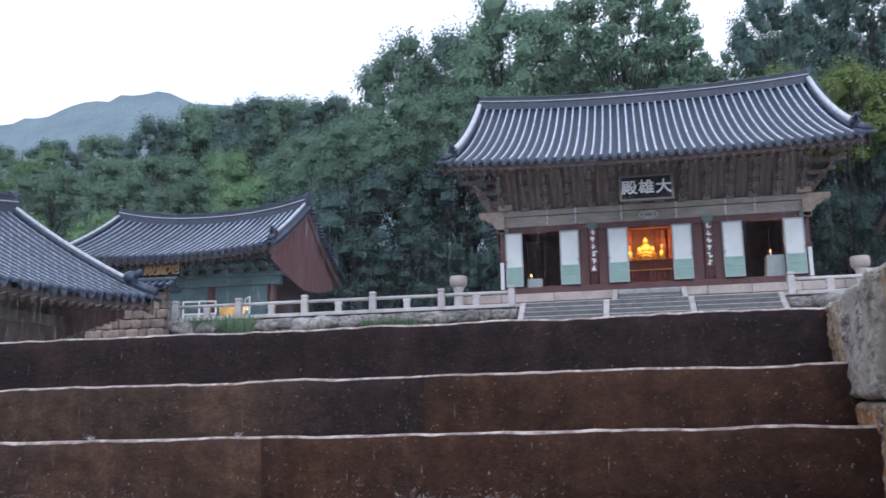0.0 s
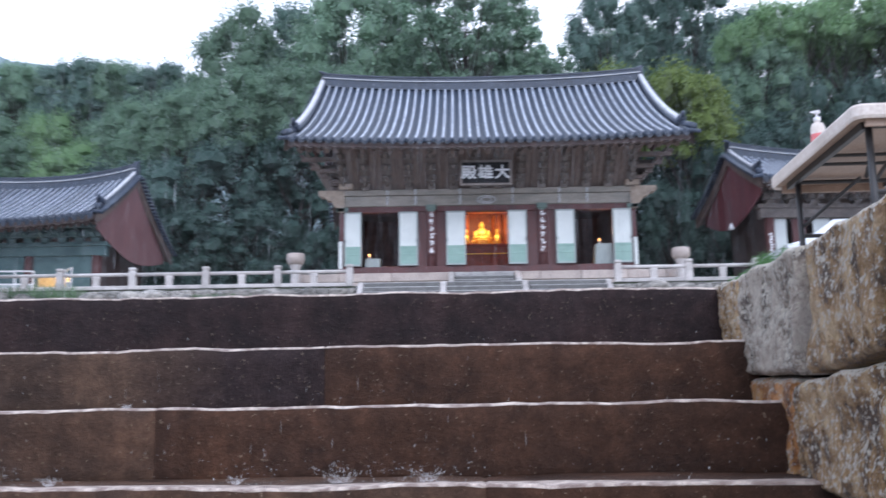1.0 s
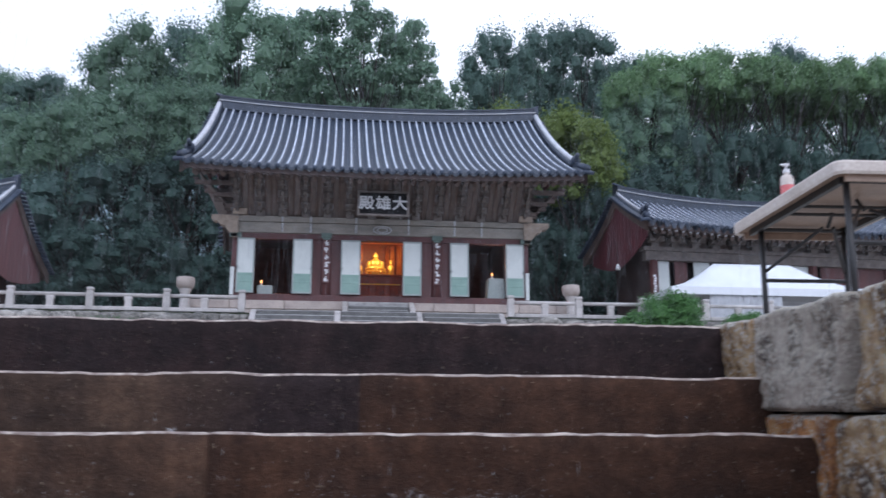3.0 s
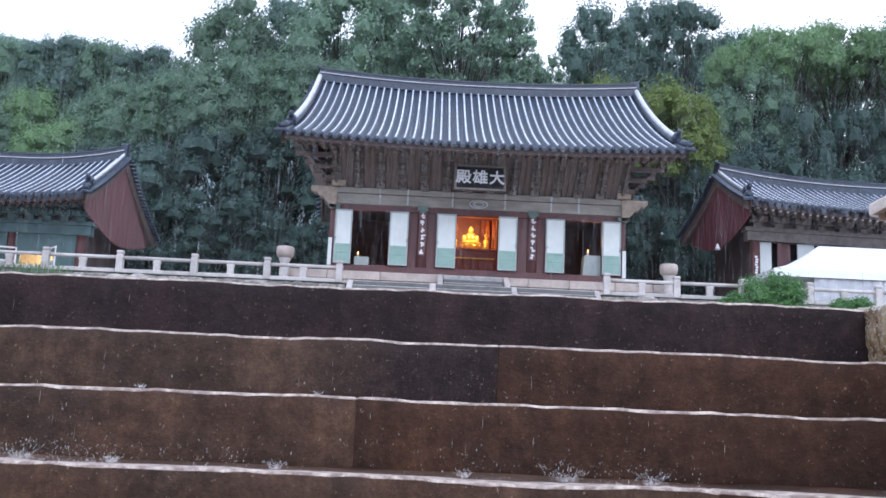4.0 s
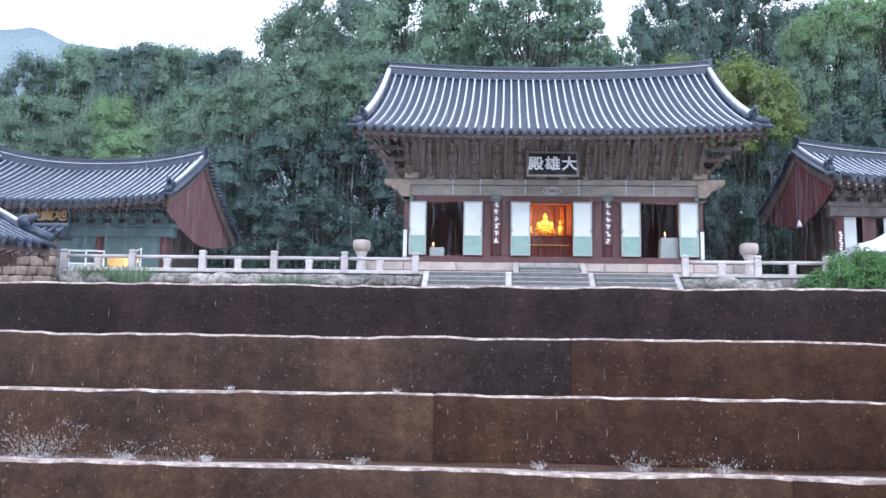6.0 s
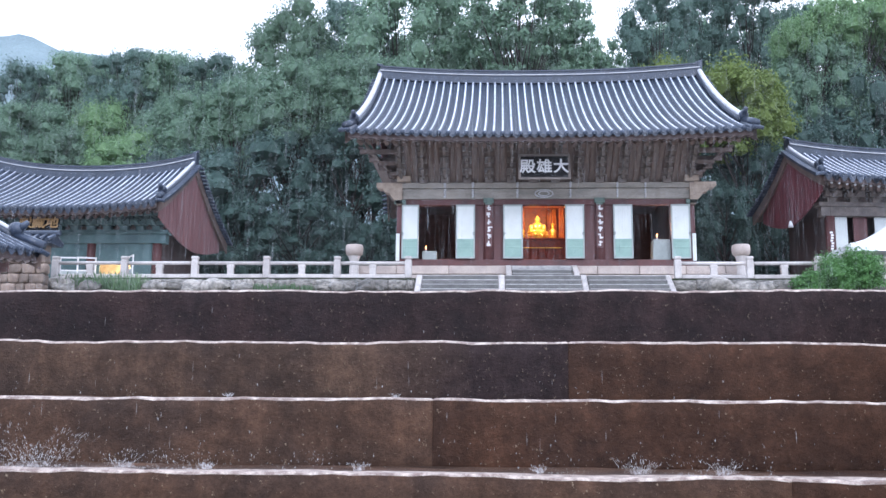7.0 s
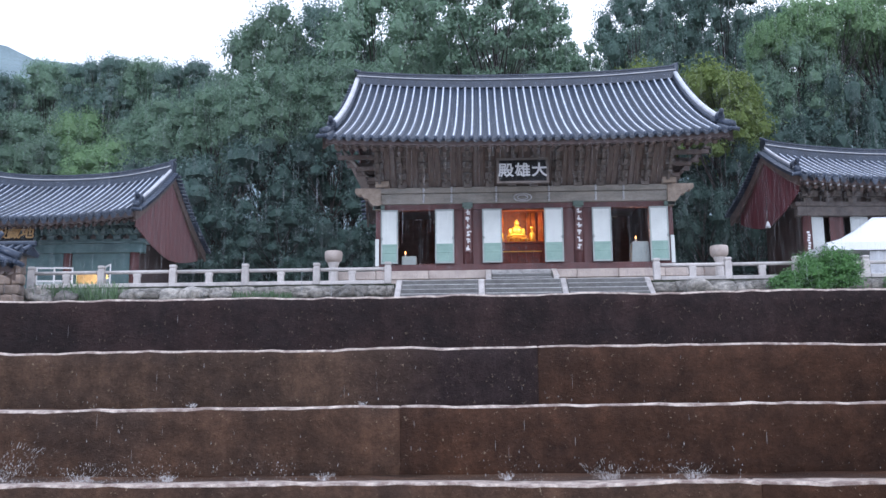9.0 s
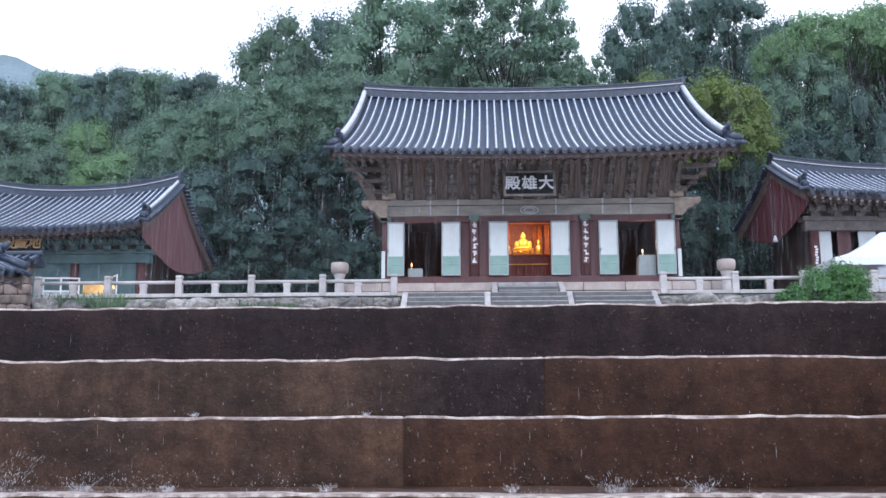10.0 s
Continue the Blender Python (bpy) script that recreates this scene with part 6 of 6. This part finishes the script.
candle(-4.55, 34.75, 5.68)
candle(4.30, 34.6, 6.13)
bm = bmesh.new()
box(bm, -0.4, 0.4, -0.2, 0.2, 0, 0.28, 0.02)
for k in range(5):
    ball(bm, (-0.3 + 0.15 * k, 0, 0.34), 0.08, u=8, v=6)
o = new("offering_tray", mesh_of("offering_tray", bm, M_RED))
o.matrix_basis = pose(-3.7, 35.2, 5.13)
tagged(o, "dim tray of offerings inside the hall", "tray")

# wind bell under the right gable, string of pale paper tags under the eave
bell = thing("wind_bell", pose(9.9, 36.4, 7.0), "small white wind bell hanging under the gable", "bell")
bm = bmesh.new()
lathe(bm, ((0.11, 0), (0.09, 0.08), (0.06, 0.18), (0.02, 0.26)), (0, 0, 0), 12)
part("bell_cup", bm, M_WHITE, bell, smooth=True)
bm = bmesh.new()
rod(bm, (0, 0, 0.26), (0.0, 0, 1.2), 0.012)
part("chain", bm, M_STEEL, bell)

tags = thing("paper_tag_string", pose(11.05, 35.15, 5.65), "dark cord strung with small white paper tags under the eave", "tag string")
bm = bmesh.new()
rod(bm, (0, 0, 0), (0, 0, 2.75), 0.006, sides=6)
part("cord", bm, M_STEEL, tags)
for k in range(9):
    bm = bmesh.new()
    box(bm, -0.05, 0.05, -0.012, 0.0, 0.02 + 0.105 * k, 0.095 + 0.105 * k)
    for q in bm.verts:
        q.co.x += 0.02 * math.sin(k * 2.1)
    part("paper_tag", bm, M_WHITE, tags)

# ---- rain: falling drops, and splashes on the steps ----


def drops(name, centres, half_len, radius, mat, label, sides=3, slant=(0, 0)):
    """Thin spindles, one for each drop, in one mesh."""
    n = len(centres)
    ang = np.arange(sides) * 2 * np.pi / sides
    verts = np.zeros((n, sides + 2, 3))
    verts[:, 0] = centres + np.stack([half_len * slant[0], half_len * slant[1], half_len], 1)
    verts[:, 1] = centres - np.stack([half_len * slant[0], half_len * slant[1], half_len], 1)
    for i, a in enumerate(ang):
        verts[:, 2 + i] = centres + np.stack([radius * np.cos(a), radius * np.sin(a), -0.2 * half_len], 1)
    base = (np.arange(n) * (sides + 2))[:, None]
    tri = []
    for i in range(sides):
        j = (i + 1) % sides
        tri += [(0, 2 + i, 2 + j), (1, 2 + j, 2 + i)]
    faces = (base[:, :, None] + np.array(tri)[None]).reshape(-1, 3)
    me = bpy.data.meshes.new(name)
    me.vertices.add(n * (sides + 2))
    me.vertices.foreach_set("co", verts.reshape(-1).astype(np.float32))
    me.loops.add(len(faces) * 3)
    me.loops.foreach_set("vertex_index", faces.reshape(-1).astype(np.int32))
    me.polygons.add(len(faces))
    me.polygons.foreach_set("loop_start", np.arange(0, len(faces) * 3, 3, dtype=np.int32))
    me.update(calc_edges=True)
    me.materials.append(mat)
    return tagged(new(name, me), label, "rain", kind="stuff")


nrng = np.random.default_rng(77)
n = 1500
yy = 4.5 + 20.0 * nrng.random(n) ** 0.8
xx = -1.6 + (nrng.random(n) - 0.5) * (yy + 2) * 1.9
zz = -0.4 + (nrng.random(n) * 0.62 - 0.02) * (yy + 2)
keep = zz > 0.3
drops("falling_rain", np.stack([xx, yy, zz], 1)[keep], (0.05 + 0.16 * nrng.random(n) ** 2)[keep], (0.0014 + 0.0030 * nrng.random(n) ** 2)[keep], M_WATER, "steady summer rain falling over the yard", 3, (0.008, 0.0))
# the farther rain over halls and wood; extra thin drops imitate haze, densest left
n = 44000
yy = 12.0 + 18.0 * nrng.random(n)
xx = -1.6 + (nrng.random(n) ** 1.4 - 0.5) * (yy + 2) * 1.7
zz = 0.6 + nrng.random(n) * 0.58 * (yy + 2)
drops("falling_rain", np.stack([xx, yy, zz], 1), 0.30 + 0.40 * nrng.random(n), 0.0003 + 0.0006 * nrng.random(n), M_VEIL, "fine steady rain, thickened to stand in for haze over the temple halls", 3, (0.008, 0.0))
# single longer streaks in it
n = 520
yy = 10.0 + 18.0 * nrng.random(n)
xx = -1.6 + (nrng.random(n) - 0.5) * (yy + 2) * 1.7
zz = 0.8 + nrng.random(n) * 0.56 * (yy + 2)
drops("falling_rain", np.stack([xx, yy, zz], 1), 0.20 + 0.45 * nrng.random(n) ** 2, 0.0018 + 0.0040 * nrng.random(n) ** 2, M_WATER, "single heavy drops of the summer rain", 3, (0.008, 0.0))
# a few heavy drops shed by the roof above the steps
n = 70
yy = 3.2 + 5.0 * nrng.random(n)
xx = -1.6 + (nrng.random(n) - 0.5) * (yy + 2) * 1.25
zz = -0.4 + (0.10 + nrng.random(n) * 0.42) * (yy + 2)
drops("falling_rain", np.stack([xx, yy, zz], 1), 0.07 + 0.10 * nrng.random(n), 0.0022 + 0.0024 * nrng.random(n), M_WATER, "heavy drops shed from an eave above the steps", 4, (0.004, 0.0))
m4 = np.array(STAIR)


def splash(places, half_len, radius, slant, label):
    w = np.concatenate(places) @ m4[:3, :3].T + m4[:3, 3]
    k = len(w)
    drops("splash_drops", w, half_len[0] + (half_len[1] - half_len[0]) * nrng.random(k) ** 2, radius[0] + (radius[1] - radius[0]) * nrng.random(k) ** 2, M_SPRAY, label, 4, slant)


# single drops springing off the treads
pts = []
for k, cnt in enumerate((90, 140, 200, 420, 120)):
    pts.append(np.stack([-5.8 * nrng.random(cnt) ** 0.9, -TREAD * k + TREAD * nrng.random(cnt) * 0.9, -RISE * k + 0.004 + (0.06 + 0.06 * (k == 3)) * nrng.random(cnt) ** 2.0], 1))
splash(pts, (0.001, 0.006), (0.0006, 0.0017), (0, 0), "small bright drops springing off the stone steps")
# crowns of spray where heavy drops burst on the treads: arms that lean outwards from one foot
for lean in (-1.2, -0.7, -0.25, 0.15, 0.6, 1.1):
    pts = []
    for bx, by, k, reach, cnt in ((-3.24, 0.07, 3, 0.11, 70), (-3.36, 0.10, 3, 0.05, 30), (-2.96, 0.06, 3, 0.13, 80), (-2.72, 0.08, 3, 0.045, 30), (-2.48, 0.07, 3, 0.03, 22), (-2.05, 0.08, 3, 0.03, 20), (-1.55, 0.07, 3, 0.025, 14), (-1.28, 0.07, 3, 0.06, 34), (-1.05, 0.08, 3, 0.045, 26), (-2.55, 0.1, 2, 0.02, 10), (-2.0, 0.1, 2, 0.018, 8)):
        up = nrng.random(cnt) ** 1.5
        high = reach * nrng.uniform(0.4, 1.15)
        foot = bx + 0.25 * lean * reach
        pts.append(np.stack([foot + lean * high * up * 0.7 + 0.16 * reach * nrng.normal(size=cnt), -TREAD * k + by + 0.03 * nrng.random(cnt), -RISE * k + 0.004 + high * up * (1 - 0.25 * up * abs(lean))], 1))
    splash(pts, (0.002, 0.008), (0.0004, 0.0011), (lean * 0.7, 0), "white spray leaping from the wet stone edge")
# low mist of fine droplets along the edge, and threads of water running down the riser
pts = []
for bx, wide, cnt in ((-3.2, 0.40, 1300), (-2.6, 0.20, 300), (-2.2, 0.14, 120), (-1.1, 0.16, 180), (-1.5, 0.08, 50)):
    pts.append(np.stack([bx + wide * nrng.normal(size=cnt) * 0.5, -TREAD * 3 + 0.05 + 0.06 * nrng.random(cnt), -RISE * 3 + 0.002 + 0.055 * nrng.random(cnt) ** 2.4], 1))
splash(pts, (0.0008, 0.004), (0.0006, 0.0016), (0, 0), "fine mist of droplets along the wet stone edge")
pts = []
for cnt, x0, x1, k in ((30, -3.6, -2.5, 2), (12, -2.5, -0.6, 2), (12, -3.6, -2.4, 1), (8, -2.4, -0.5, 1), (10, -3.8, -0.6, 0)):
    pts.append(np.stack([x0 + (x1 - x0) * nrng.random(cnt), np.full(cnt, -TREAD * k - 0.018), -RISE * k - 0.03 - 0.13 * nrng.random(cnt)], 1))
splash(pts, (0.006, 0.030), (0.0004, 0.0011), (0, 0), "threads of rain water falling past the risers")
